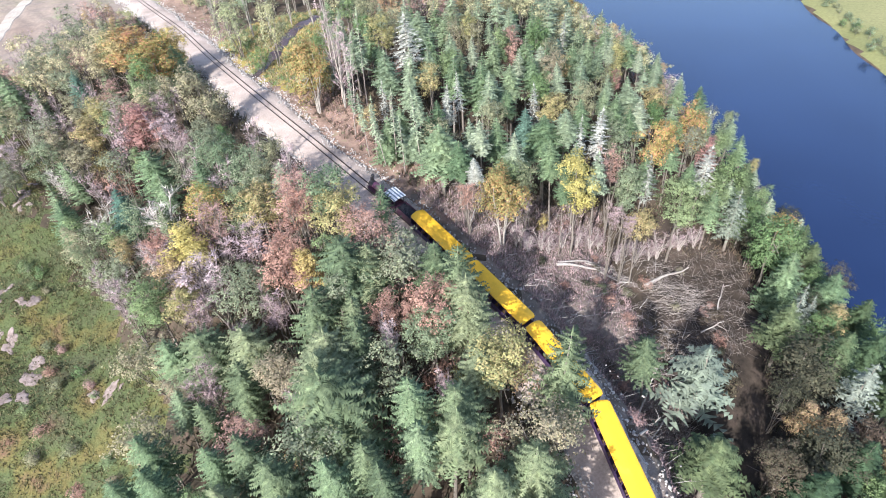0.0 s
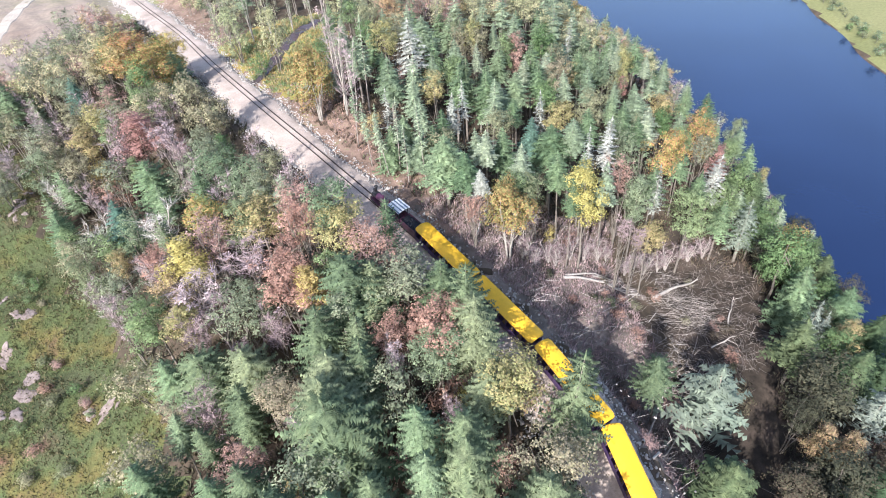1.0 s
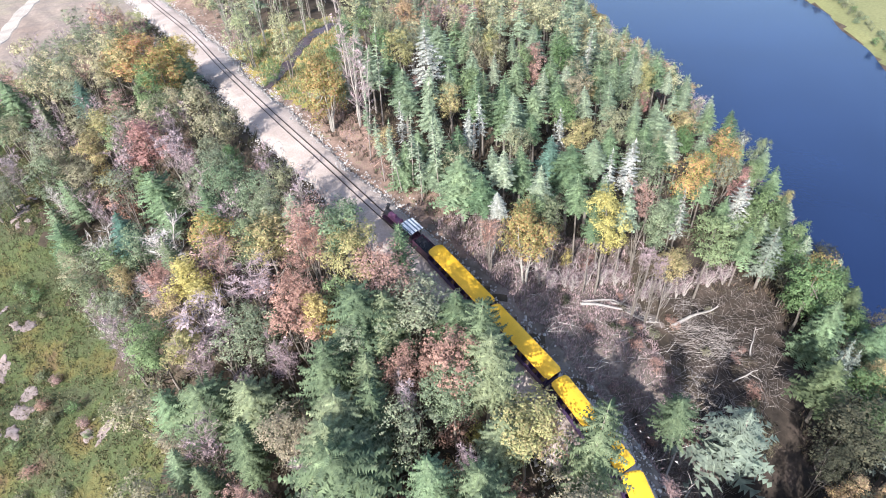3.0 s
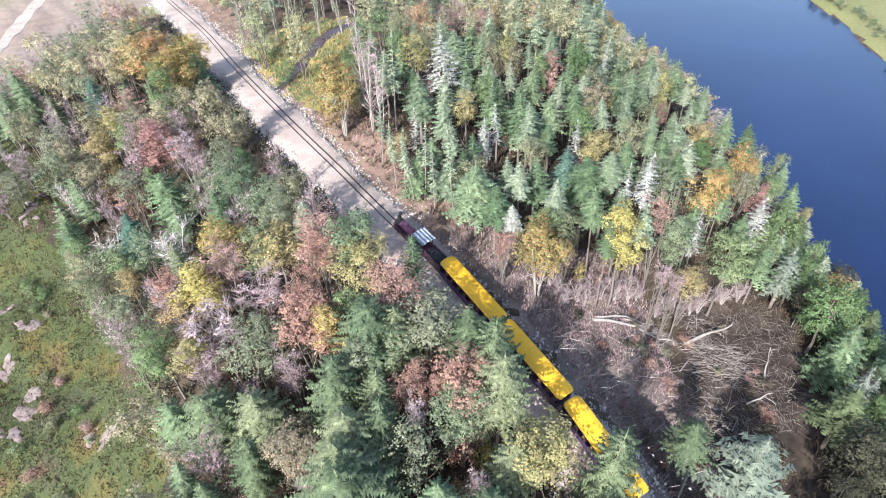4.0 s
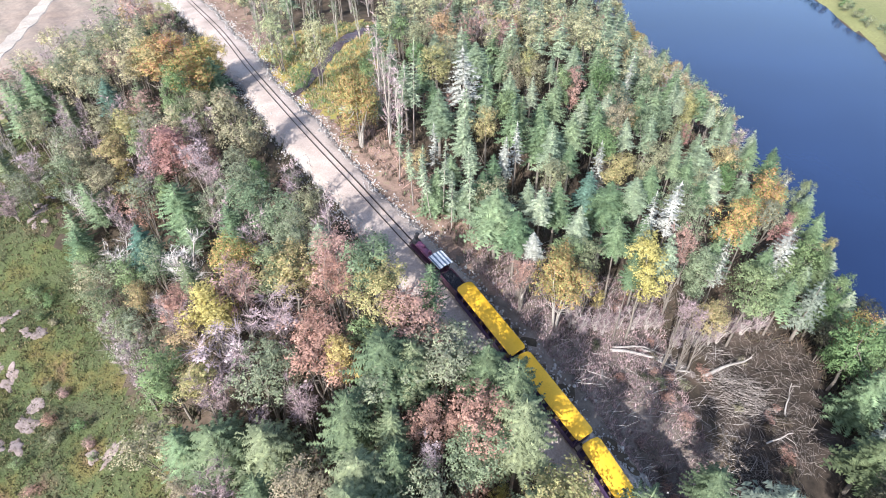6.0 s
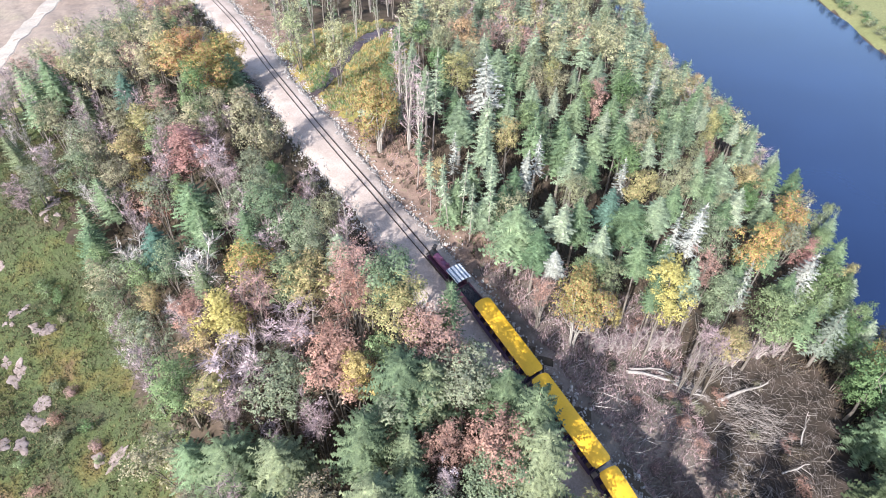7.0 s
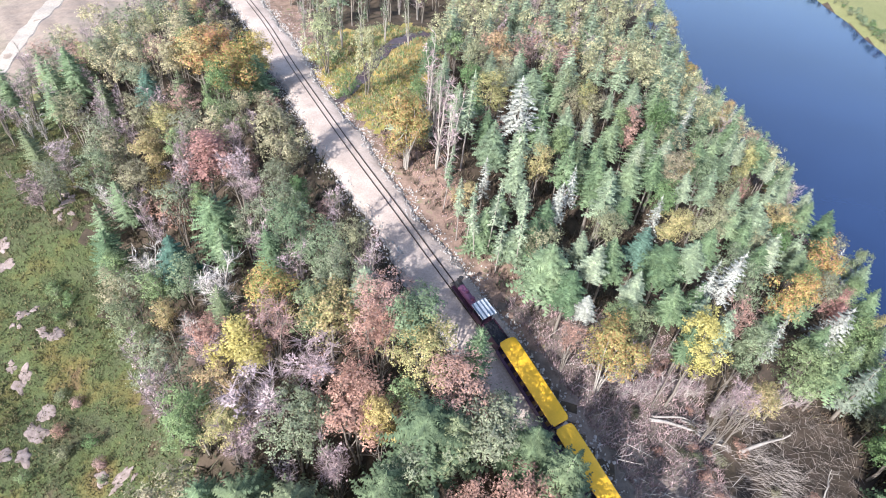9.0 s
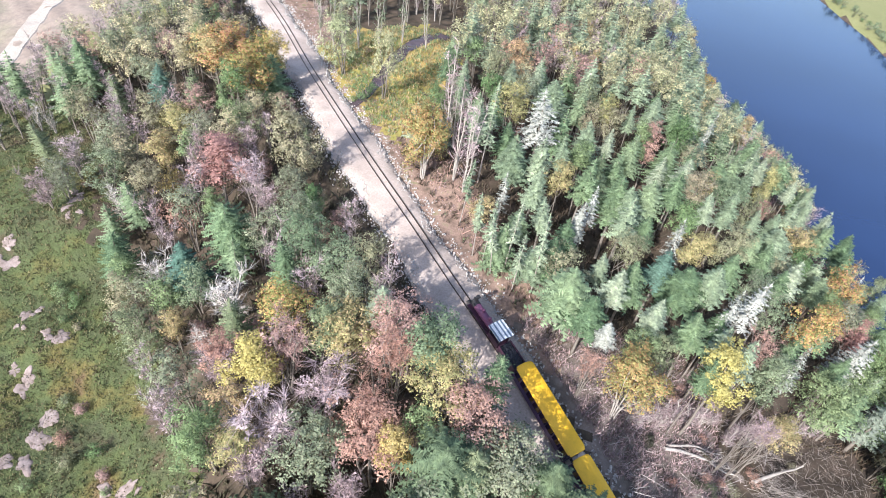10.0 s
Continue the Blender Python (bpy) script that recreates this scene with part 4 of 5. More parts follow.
for row in [(28.3, 147.6, 4, 3.4), (-52.2, 62.7, 4.7, 3.4), (-2.5, 30.5, 4, 2), (7.7, 54.5, 2.6, 1.8)]:
    tree("bush", "yellow", *row)
for row in [(-16.1, 72.9, 13.7, 3), (-12, 59.6, 8.6, 1.9), (-7.3, 58.6, 11.1, 2.4), (-13.2, 60.6, 9.2, 1.7), (-9.4, 58, 8.2, 1.9), (-14.4, 61.4, 9.2, 1.9),
            (-10.7, 60.4, 9.8, 2.1), (-16.8, 65.7, 9.8, 2)]:
    tree("tall", "sage", *row)
for row in [(-2.4, 74.7, 7.9, 3)]:
    tree("fir", "larch", *row)
for row in [(-3.3, 86.6, 7.2, 3.2), (-0.1, 86.8, 7.3, 3.6), (-18.2, 88.7, 8.1, 3.6), (-23.2, 51.9, 6.6, 4), (-68.1, 69.5, 6.3, 4.5), (-58.5, 70.1, 6.3, 4.2),
            (-47.6, 47.4, 6.1, 4.2)]:
    tree("airy", "olive", *row)
for row in [(3.6, 86.4, 7.7, 3.2), (39.8, 64.4, 8.7, 3)]:
    tree("oval", "green", *row)
for row in [(5.8, 87.2, 7.6, 3.2)]:
    tree("oval", "rust", *row)
for row in [(-11.2, 100.4, 7.1, 4.4), (-4.8, 100.1, 6.8, 4.3), (-18.2, 36.9, 7.1, 6.7), (-7.5, 31.8, 4.6, 3.7), (-18.4, 20.9, 4.5, 3.6)]:
    tree("airy", "rust", *row)
for row in [(-12.6, 83.8, 5, 2.6), (-48.8, 59.2, 5, 4.1), (-4.2, 30.7, 4.5, 3.4), (1.3, 24.2, 5, 4.4), (-7.8, 24.7, 4, 3)]:
    tree("bush", "rust", *row)
for row in [(-19, 71.5, 13.5, 4.1), (-17.5, 70.2, 11.6, 3.6), (-21.7, 79.5, 13.5, 4.1), (-22, 51.8, 10.2, 3.6)]:
    tree("birch", "twig", *row)
for row in [(34.3, 59.6, 8.3, 3.7), (21.4, 32.8, 10.5, 7), (36.2, 32.2, 8.3, 3.7)]:
    tree("pale", "silvergreen", *row)
for row in [(16.8, 34.3, 6.5, 4.2), (-11.8, 36.2, 8.4, 7.0), (-2.2, 34.4, 8.9, 4.9), (-1.6, 31.2, 8.7, 5.4), (-10.1, 35.4, 6.4, 4.4), (-10.5, 27.9, 8.5, 3.1),
            (-11.7, 26.5, 8, 5.7), (-14.4, 30.5, 8.2, 5.2), (-0.6, 25.7, 6.4, 4.2), (6, 26.3, 12.1, 5.2), (-23.8, 29.1, 7.3, 6.6), (-20.3, 29.5, 7.7, 6.1),
            (-13.1, 23.1, 8.4, 5.9), (-10.8, 24.2, 8.3, 6.5), (-11, 22.7, 9.5, 8.4), (3.4, 19.2, 7.4, 5.1), (-1.5, 22.5, 6.7, 4.4), (-68.1, 62.5, 5.2, 2.6)]:
    tree("larch", "larch", *row)
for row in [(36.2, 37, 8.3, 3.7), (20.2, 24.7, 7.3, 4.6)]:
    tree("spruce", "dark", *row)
for row in [(26.1, 36.3, 5, 3.5)]:
    tree("bush", "umber", *row)
for row in [(31.5, 34.5, 8, 6.8), (29.4, 25.5, 7, 6)]:
    tree("round", "umber", *row)
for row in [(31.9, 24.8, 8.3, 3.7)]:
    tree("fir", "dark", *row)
for row in [(-39.8, 60.3, 6.1, 5.1), (-32, 39, 5.2, 4.1), (-18.6, 32.6, 5.3, 3.6), (-26, 36.1, 6.9, 5.7), (-26.6, 32.6, 5.5, 4), (-22.7, 39, 6.2, 5.2),
            (-14.3, 23.7, 4.1, 2.4), (-63.6, 56.3, 5.4, 4), (-63.8, 61.7, 5.3, 3.9), (4.6, 49, 4.3, 2.6), (15.2, 49.4, 4, 2.4), (17.2, 50.1, 3.7, 2.4)]:
    tree("bare", "twig", *row)
for row in [(-37.6, 66.6, 10.9, 5.3)]:
    tree("oval", "olive", *row)
for row in [(-50.5, 68.5, 5.5, 4.6), (-22.8, 35.1, 6.8, 6.1), (-29.8, 53, 7.3, 6.2), (-26, 50.7, 6.7, 5.6), (-32.9, 56.3, 6.8, 5.2), (-63.1, 58.3, 5.3, 4.4),
            (-71.4, 81.8, 6.6, 4.2)]:
    tree("airy", "grey", *row)
for row in [(-35.4, 46.9, 7.4, 6), (-46.2, 50.2, 6.9, 5.1), (-36.2, 42.8, 5, 2.8)]:
    tree("silver", "silver", *row)
for row in [(-32.4, 40.6, 5.4, 3.8)]:
    tree("round", "rust", *row)
for row in [(-24.4, 43.7, 7.1, 3.8)]:
    tree("oval", "larch", *row)
for row in [(-13.3, 41, 6.6, 5.6)]:
    tree("airy", "amber", *row)
for row in [(-4.6, 36.4, 7.2, 4), (-2.7, 20.3, 7.6, 3.4), (0.6, 16.9, 6.8, 3.4)]:
    tree("spruce", "larch", *row)
for row in [(-8.5, 40.4, 4.6, 2.8)]:
    tree("bush", "red", *row)
for row in [(-4.3, 30.5, 6.3, 5)]:
    tree("round", "grey", *row)
for row in [(2.5, 29.7, 4.2, 5)]:
    tree("bush", "amber", *row)
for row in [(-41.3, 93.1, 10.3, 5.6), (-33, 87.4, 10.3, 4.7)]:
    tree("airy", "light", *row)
for row in [(-35.5, 86.1, 4.3, 3.4)]:
    tree("airy", "green", *row)


LEFT_WOOD = [(4, 33), (-6, 43), (-14, 49), (-22, 59), (-30, 68), (-40, 80), (-52, 95), (-64, 111), (-80, 131), (-76, 124), (-77, 112), (-80, 94), (-82, 82), (-78, 76),
             (-66.5, 74), (-61.5, 64), (-56.5, 56), (-50.5, 49.5), (-44.5, 43.5), (-37.5, 37.5), (-31.5, 30.5), (-27, 20), (-26, 5), (6, 5), (7, 20)]
MIX_LEFT = [(3, "bare", "twig", 5.5, 8), (3, "airy", "olive", 6, 8.5), (3, "airy", "grey", 6, 8.5), (1.2, "oval", "green", 5.5, 7.5), (0.8, "airy", "rust", 5, 7),
            (0.7, "larch", "spruce", 5, 7), (0.7, "larch", "larch", 5, 7), (0.6, "round", "amber", 4, 5.5), (0.4, "silver", "silver", 4, 5.5), (1.5, "bush", "olive", 2, 3.5), (1, "bush", "rust", 2, 3.2)]
MIX_NEARLEFT = [(4, "larch", "larch", 5, 8), (2, "larch", "spruce", 5, 7.5), (1, "round", "green", 4, 6), (1, "airy", "olive", 4, 5.5), (1.5, "bush", "rust", 2, 3.5), (1, "bush", "amber", 2, 3.5), (1, "bare", "twig", 4, 5)]
NEAR_LEFT = [(4, 33), (-6, 43), (-14, 48), (-22, 42), (-28, 30), (-26, 5), (6, 5), (7, 20)]
left_thicket, right_thicket, far_thicket = Thicket(), Thicket(), Thicket()
for k in range(20):  # the taller trees that shade the bed
    p, t, r = on_line(float(to_line([-13.4], [54.4])[1]) - 40 + 2.05 * k)
    q = p - r * ((8.6 if p.y > 43 else 6.4) + 1.6 * rnd.random())
    if free(q.x, q.y, 0.6):
        tree(*[("airy", "olive"), ("round", "grey"), ("larch", "larch"), ("airy", "rust"), ("round", "amber")][k % 5], q.x, q.y, rnd.uniform(7.0, 8.2), rnd.uniform(5.2, 6.2))
wood(NEAR_LEFT, MIX_NEARLEFT, 1.5, 900, None, most=60)
wood(LEFT_WOOD, MIX_LEFT, 1.6, 900, None, lambda x, y: y < 70, 120)
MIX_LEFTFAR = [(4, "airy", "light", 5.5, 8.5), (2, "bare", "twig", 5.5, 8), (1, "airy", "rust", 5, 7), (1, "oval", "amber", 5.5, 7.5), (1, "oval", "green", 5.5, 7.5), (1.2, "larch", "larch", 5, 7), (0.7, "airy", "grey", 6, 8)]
MIX_GREY = [(4, "bare", "twig", 4.5, 6.5), (2, "silver", "silver", 4, 5.5), (2, "airy", "grey", 5, 7), (1, "spruce", "spruce", 5, 7)]
GREY_WOOD = [(-66, 75), (-71, 71), (-77, 64), (-84, 61), (-91, 66), (-85, 75), (-80, 81)]
wood(GREY_WOOD, MIX_GREY, 1.1, 500, left_thicket)
wood(LEFT_WOOD, MIX_GREY, 1.2, 900, left_thicket, lambda x, y: x < -62 and y < 104 and x + 0.3 * y < -40)
wood(LEFT_WOOD, MIX_LEFTFAR, 1.35, 2800, left_thicket, lambda x, y: y >= 66)
wood(LEFT_WOOD, MIX_LEFT, 1.25, 3000, left_thicket, lambda x, y: y < 66)
left_thicket.done("thicket", "dense mixed autumn thicket of small olive, brown and bare trees", "thicket")
RIGHT_WOOD = [(-29, 77), (-23, 70), (-14, 61), (-6, 54), (0, 50.5), (6, 51.5), (12, 53.5), (20, 56.5), (28, 59), (36, 58), (41, 76), (38, 96), (32, 116), (22, 134), (-4, 136), (-24, 122), (-25, 100), (-26, 86)]
MIX_RIGHT = [(5, "spruce", "spruce", 4.5, 7), (4, "fir", "sage", 4.5, 7.5), (0.6, "pale", "pale", 5, 7.5), (1.5, "airy", "olive", 5, 7), (1, "airy", "grey", 5, 7), (0.5, "round", "amber", 4.5, 6), (0.7, "round", "green", 4.5, 6)]
# the lightened olive leaf stands in for haze over the far trees
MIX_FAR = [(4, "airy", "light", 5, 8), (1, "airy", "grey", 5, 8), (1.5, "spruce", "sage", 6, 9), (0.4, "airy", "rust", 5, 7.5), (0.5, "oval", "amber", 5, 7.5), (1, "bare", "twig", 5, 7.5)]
wood(RIGHT_WOOD, MIX_RIGHT, 2.0, 1100, None, lambda x, y: y < 92, 110)
wood(RIGHT_WOOD, MIX_RIGHT, 1.75, 1100, right_thicket, lambda x, y: y < 98)
right_thicket.done("thicket", "dense stand of young spruces between the larger trees", "thicket")
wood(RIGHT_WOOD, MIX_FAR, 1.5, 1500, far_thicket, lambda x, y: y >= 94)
for k in range(16):  # splayed grey shrubs along the edge of the clearing
    x = 3.5 + 1.75 * k + rnd.uniform(-0.6, 0.6)
    tree("silver", "twig", x, 49.3 + 0.38 * (x - 3) + rnd.uniform(-0.8, 1.2), rnd.uniform(2.6, 4.6), rnd.uniform(2.6, 4.2))
RIVERSIDE = [(34, 60), (38.5, 68), (44.5, 64), (44, 45), (40, 20), (38, 0), (22, 0), (22.5, 20), (27, 27), (31, 37), (35, 48), (36, 56)]
# mostly shade-coloured spruces and leaves, to darken the lower bank
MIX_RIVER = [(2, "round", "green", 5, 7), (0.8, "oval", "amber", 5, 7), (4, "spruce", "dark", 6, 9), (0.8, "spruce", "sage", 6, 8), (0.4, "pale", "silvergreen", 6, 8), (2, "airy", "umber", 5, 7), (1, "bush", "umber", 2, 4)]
MIX_SHORE = [(1.5, "oval", "amber", 5.5, 7.5), (3, "round", "green", 5.5, 7), (1.5, "oval", "larch", 5.5, 7), (2, "spruce", "sage", 6, 8.5), (1.5, "airy", "olive", 6, 8), (1.5, "round", "orange", 5.5, 7)]
SHORELINE = [(36.5, 64), (43, 64), (42, 78), (37.5, 98), (32, 118), (26, 146), (22, 144), (28.5, 116), (33, 97), (36, 80)]
wood(SHORELINE, MIX_SHORE, 1.5, 400, None, most=34)
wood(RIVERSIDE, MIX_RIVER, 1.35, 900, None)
for row in [(-43.3, 98.4, 9.2, 2.9), (-41.8, 101.7, 10.2, 3.2), (-46, 100.7, 9.2, 2.8), (-39, 103.6, 10.2, 3.2), (-35.7, 106.5, 10.1, 2.7), (-31.4, 106.4, 8.9, 2.7),
            (-49.7, 104.3, 9.2, 2.8), (-20.6, 78.8, 9.4, 3), (-21.8, 83.6, 9.3, 2.8)]:
    tree("birch", "grey", *row)
CREEK_WOOD = [(-53, 103), (-44, 109), (-38, 117), (-27, 119), (26, 140), (16, 185), (-70, 175), (-66, 122)]
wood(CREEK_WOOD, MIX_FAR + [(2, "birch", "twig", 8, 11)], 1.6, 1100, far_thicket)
far_thicket.done("far_woods", "far mixed woods in olive, rust and green", "woods")

# ---------------------------------------------------------------- train


def place_on_track(root, s_mid, half):
    """Sets a vehicle's root so that both ends lie on the track's line."""
    a, b = on_line(s_mid - half)[0], on_line(s_mid + half)[0]
    d = (b - a).normalized()
    side = d.cross(Vector((0, 0, 1))).normalized()
    up = side.cross(d)
    m = Matrix((side, d, up)).transposed().to_4x4()
    root.matrix_world = Matrix.Translation((a + b) / 2 + Vector((0, 0, 0.18))) @ m


def coach():
    root = new("passenger_coach")
    L, W = 8.65, 1.7
    bm = bmesh.new()
    box(bm, -W / 2, W / 2, -L / 2, L / 2, 0.45, 0.62, 0.03)
    part("floor_frame", bm, M_PURPLE, root)
    bm = bmesh.new()
    n = 10
    prof = [((-0.5 + i / n) * (W + 0.14), 2.28 + 0.2 * (1 - (2 * i / n - 1) ** 2)) for i in range(n + 1)]
    e = L / 2 + 0.1
    ends = [(-e, 0.62), (-e + 0.03, 0.78), (-e + 0.1, 0.9), (-e + 0.25, 0.98), (-e + 0.5, 1), (0, 1), (e - 0.5, 1), (e - 0.25, 0.98), (e - 0.1, 0.9), (e - 0.03, 0.78), (e, 0.62)]
    rows = [[bm.verts.new((x * k, y, z - 0.12 * (1 - k))) for x, z in prof] for y, k in ends]
    low = [[bm.verts.new((v.co.x, v.co.y, v.co.z - 0.08)) for v in r] for r in rows]
    for a, b in zip(rows, rows[1:]):
        for i in range(n):
            bm.faces.new((a[i], a[i + 1], b[i + 1], b[i]))
    for a, b in zip(low, low[1:]):
        for i in range(n):
            bm.faces.new((a[i], b[i], b[i + 1], a[i + 1]))
    for a, b in ((rows[0], low[0]), (low[-1], rows[-1])):
        for i in range(n):
            bm.faces.new((a[i], b[i], b[i + 1], a[i + 1]))
    for i in (0, n):
        for k in range(len(ends) - 1):
            bm.faces.new((rows[k][i], low[k][i], low[k + 1][i], rows[k + 1][i]))
    bmesh.ops.recalc_face_normals(bm, faces=bm.faces)
    part("roof", bm, M_YELLOW, root, "bright yellow curved roof")
    for sx in (-1, 1):
        bm = bmesh.new()
        box(bm, sx * W / 2 - 0.025, sx * W / 2 + 0.025, -L / 2, L / 2, 0.62, 1.2, 0.01)
        part("side_panel", bm, M_PURPLE, root)
        for k in range(9):
            y = -L / 2 + 0.06 + k * (L - 0.12) / 8
            bm = bmesh.new()
            box(bm, sx * W / 2 - 0.035, sx * W / 2 + 0.035, y - 0.04, y + 0.04, 1.2, 2.3)
            part("post", bm, M_PURPLE, root)
    for sy in (-1, 1):
        bm = bmesh.new()
        box(bm, -W / 2 + 0.03, W / 2 - 0.03, sy * L / 2 - 0.03, sy * L / 2 + 0.03, 0.62, 1.3, 0.01)
        part("end_panel", bm, M_PURPLE, root)
        bm = bmesh.new()
        rod(bm, (0, sy * L / 2, 0.42), (0, sy * (L / 2 + 0.25), 0.42), 0.06)
        part("coupler", bm, M_BLACK, root)
        bm = bmesh.new()
        box(bm, -0.5, 0.5, sy * 2.9 - 0.6, sy * 2.9 + 0.6, 0.22, 0.42, 0.03)
        bogie = part("bogie", bm, M_BLACK, root)
        for wy in (-0.4, 0.4):
            bm = bmesh.new()
            for sx in (-1, 1):
                rod(bm, (sx * 0.36, sy * 2.9 + wy, 0.21), (sx * 0.44, sy * 2.9 + wy, 0.21), 0.21, n=16)
            rod(bm, (-0.4, sy * 2.9 + wy, 0.21), (0.4, sy * 2.9 + wy, 0.21), 0.035, n=8)
            part("wheelset", bm, M_STEEL, bogie)
    for k in range(8):
        y = -L / 2 + 0.6 + k * (L - 1.1) / 7.3
        bm = bmesh.new()
        box(bm, -W / 2 + 0.06, W / 2 - 0.06, y - 0.2, y + 0.2, 0.95, 1.0, 0.01)
        box(bm, -W / 2 + 0.06, W / 2 - 0.06, y - 0.24, y - 0.19, 1.0, 1.45, 0.01)
        box(bm, -0.05, 0.05, y - 0.15, y + 0.15, 0.62, 0.95)
        part("bench", bm, M_WOOD, root)
    tagged(root, "open-sided dark purple coach with a bright yellow roof", "railway coach", "coaches of the train")
    return root


def locomotive():
    root = new("steam_locomotive")
    bm = bmesh.new()
    box(bm, -0.62, 0.62, -1.9, 2.0, 0.55, 0.72, 0.02)
    part("running_board", bm, M_MAROON, root)
    bm = bmesh.new()
    rod(bm, (0, -0.65, 1.2), (0, 1.45, 1.2), 0.4, n=24)
    rod(bm, (0, 1.3, 1.2), (0, 1.32, 1.2), 0.415, n=24)
    part("boiler", bm, M_MAGENTA, root, "faded maroon boiler")
    bm = bmesh.new()
    rod(bm, (0, 1.45, 1.2), (0, 1.95, 1.2), 0.42, n=24)
    rod(bm, (0, 1.95, 1.2), (0, 2.0, 1.2), 0.36, 0.3, n=24)
    part("smokebox", bm, M_BLACK, root)
    bm = bmesh.new()
    rod(bm, (0, 1.7, 1.55), (0, 1.7, 2.15), 0.11, n=16)
    rod(bm, (0, 1.7, 2.1), (0, 1.7, 2.45), 0.12, 0.24, n=16)
    rod(bm, (0, 1.7, 2.45), (0, 1.7, 2.55), 0.24, 0.17, n=16)
    part("chimney", bm, M_BLACK, root, "tall black flared chimney")
    bm = bmesh.new()
    rod(bm, (0, 0.75, 1.55), (0, 0.75, 1.78), 0.2, 0.16, n=16)
    bmesh.ops.create_uvsphere(bm, u_segments=16, v_segments=8, radius=0.16, matrix=Matrix.Translation((0, 0.75, 1.78)))
    part("sand_dome", bm, M_MAGENTA, root)
    bm = bmesh.new()
    rod(bm, (0, 0.0, 1.55), (0, 0.0, 1.85), 0.22, 0.18, n=16)
    bmesh.ops.create_uvsphere(bm, u_segments=16, v_segments=8, radius=0.18, matrix=Matrix.Translation((0, 0, 1.85)))
    part("steam_dome", bm, M_MAGENTA, root)
    bm = bmesh.new()
    box(bm, -0.14, 0.14, 1.75, 2.0, 1.62, 1.92, 0.03)
    rod(bm, (0, 2.0, 1.77), (0, 2.05, 1.77), 0.1, n=16)
    part("headlamp", bm, M_BLACK, root)
    for sx in (-1, 1):
        bm = bmesh.new()
        rod(bm, (sx * 0.5, 1.25, 0.55), (sx * 0.5, 1.85, 0.55), 0.16, n=16)
        part("cylinder", bm, M_BLACK, root)
        for wy in (-0.3, 0.55):
            bm = bmesh.new()
            rod(bm, (sx * 0.37, wy, 0.38), (sx * 0.45, wy, 0.38), 0.38, n=20)
            part("driving_wheel", bm, M_STEEL, root)
        for wy in (1.3, 1.75):
            bm = bmesh.new()
            rod(bm, (sx * 0.37, wy, 0.2), (sx * 0.44, wy, 0.2), 0.2, n=16)
            part("leading_wheel", bm, M_STEEL, root)
        bm = bmesh.new()
        box(bm, sx * 0.49 - 0.02, sx * 0.49 + 0.02, -0.4, 1.3, 0.42, 0.5)
        part("coupling_rod", bm, M_STEEL, root)
        bm = bmesh.new()
        box(bm, sx * 0.66 - 0.02, sx * 0.66 + 0.02, -1.85, -0.75, 0.6, 1.35, 0.01)
        part("cab_side", bm, M_MAROON, root)
        for wy in (-1.8, -0.8):
            bm = bmesh.new()
            box(bm, sx * 0.64 - 0.03, sx * 0.64 + 0.03, wy - 0.03, wy + 0.03, 1.35, 2.2)
            part("cab_post", bm, M_BLACK, root)
    bm = bmesh.new()
    box(bm, -0.64, 0.64, -0.78, -0.72, 0.7, 1.9, 0.01)
    part("cab_front", bm, M_BLACK, root)
    bm = bmesh.new()
    for i in range(8):
        x0, x1 = -0.86 + i * 0.215, -0.86 + (i + 1) * 0.215
        z = 2.2 + 0.14 * (1 - ((i - 3.5) / 4) ** 2)
        box(bm, x0, x1, -1.95, -0.55, z, z + 0.05)
    roof = part("cab_roof", bm, M_WHITE, root, "white cab roof with slate blue stripes")
    for i in range(4):
        x0 = -0.86 + (2 * i) * 0.215 + 0.02
        z = 2.2 + 0.14 * (1 - ((2 * i - 3.5) / 4) ** 2)
        bm = bmesh.new()
        box(bm, x0, x0 + 0.175, -1.97, -0.53, z + 0.045, z + 0.065)
        part("stripe", bm, M_STRIPE, roof)
    bm = bmesh.new()
    for i in range(7):
        x = -0.45 + 0.15 * i
        rod(bm, (x, 2.0, 0.5), (x * 0.45, 2.5, 0.12), 0.025, n=6)
    box(bm, -0.5, 0.5, 1.95, 2.05, 0.42, 0.56)
    part("cowcatcher", bm, M_BLACK, root)
    tagged(root, "small maroon and black steam locomotive with a striped cab roof", "locomotive")
    return root


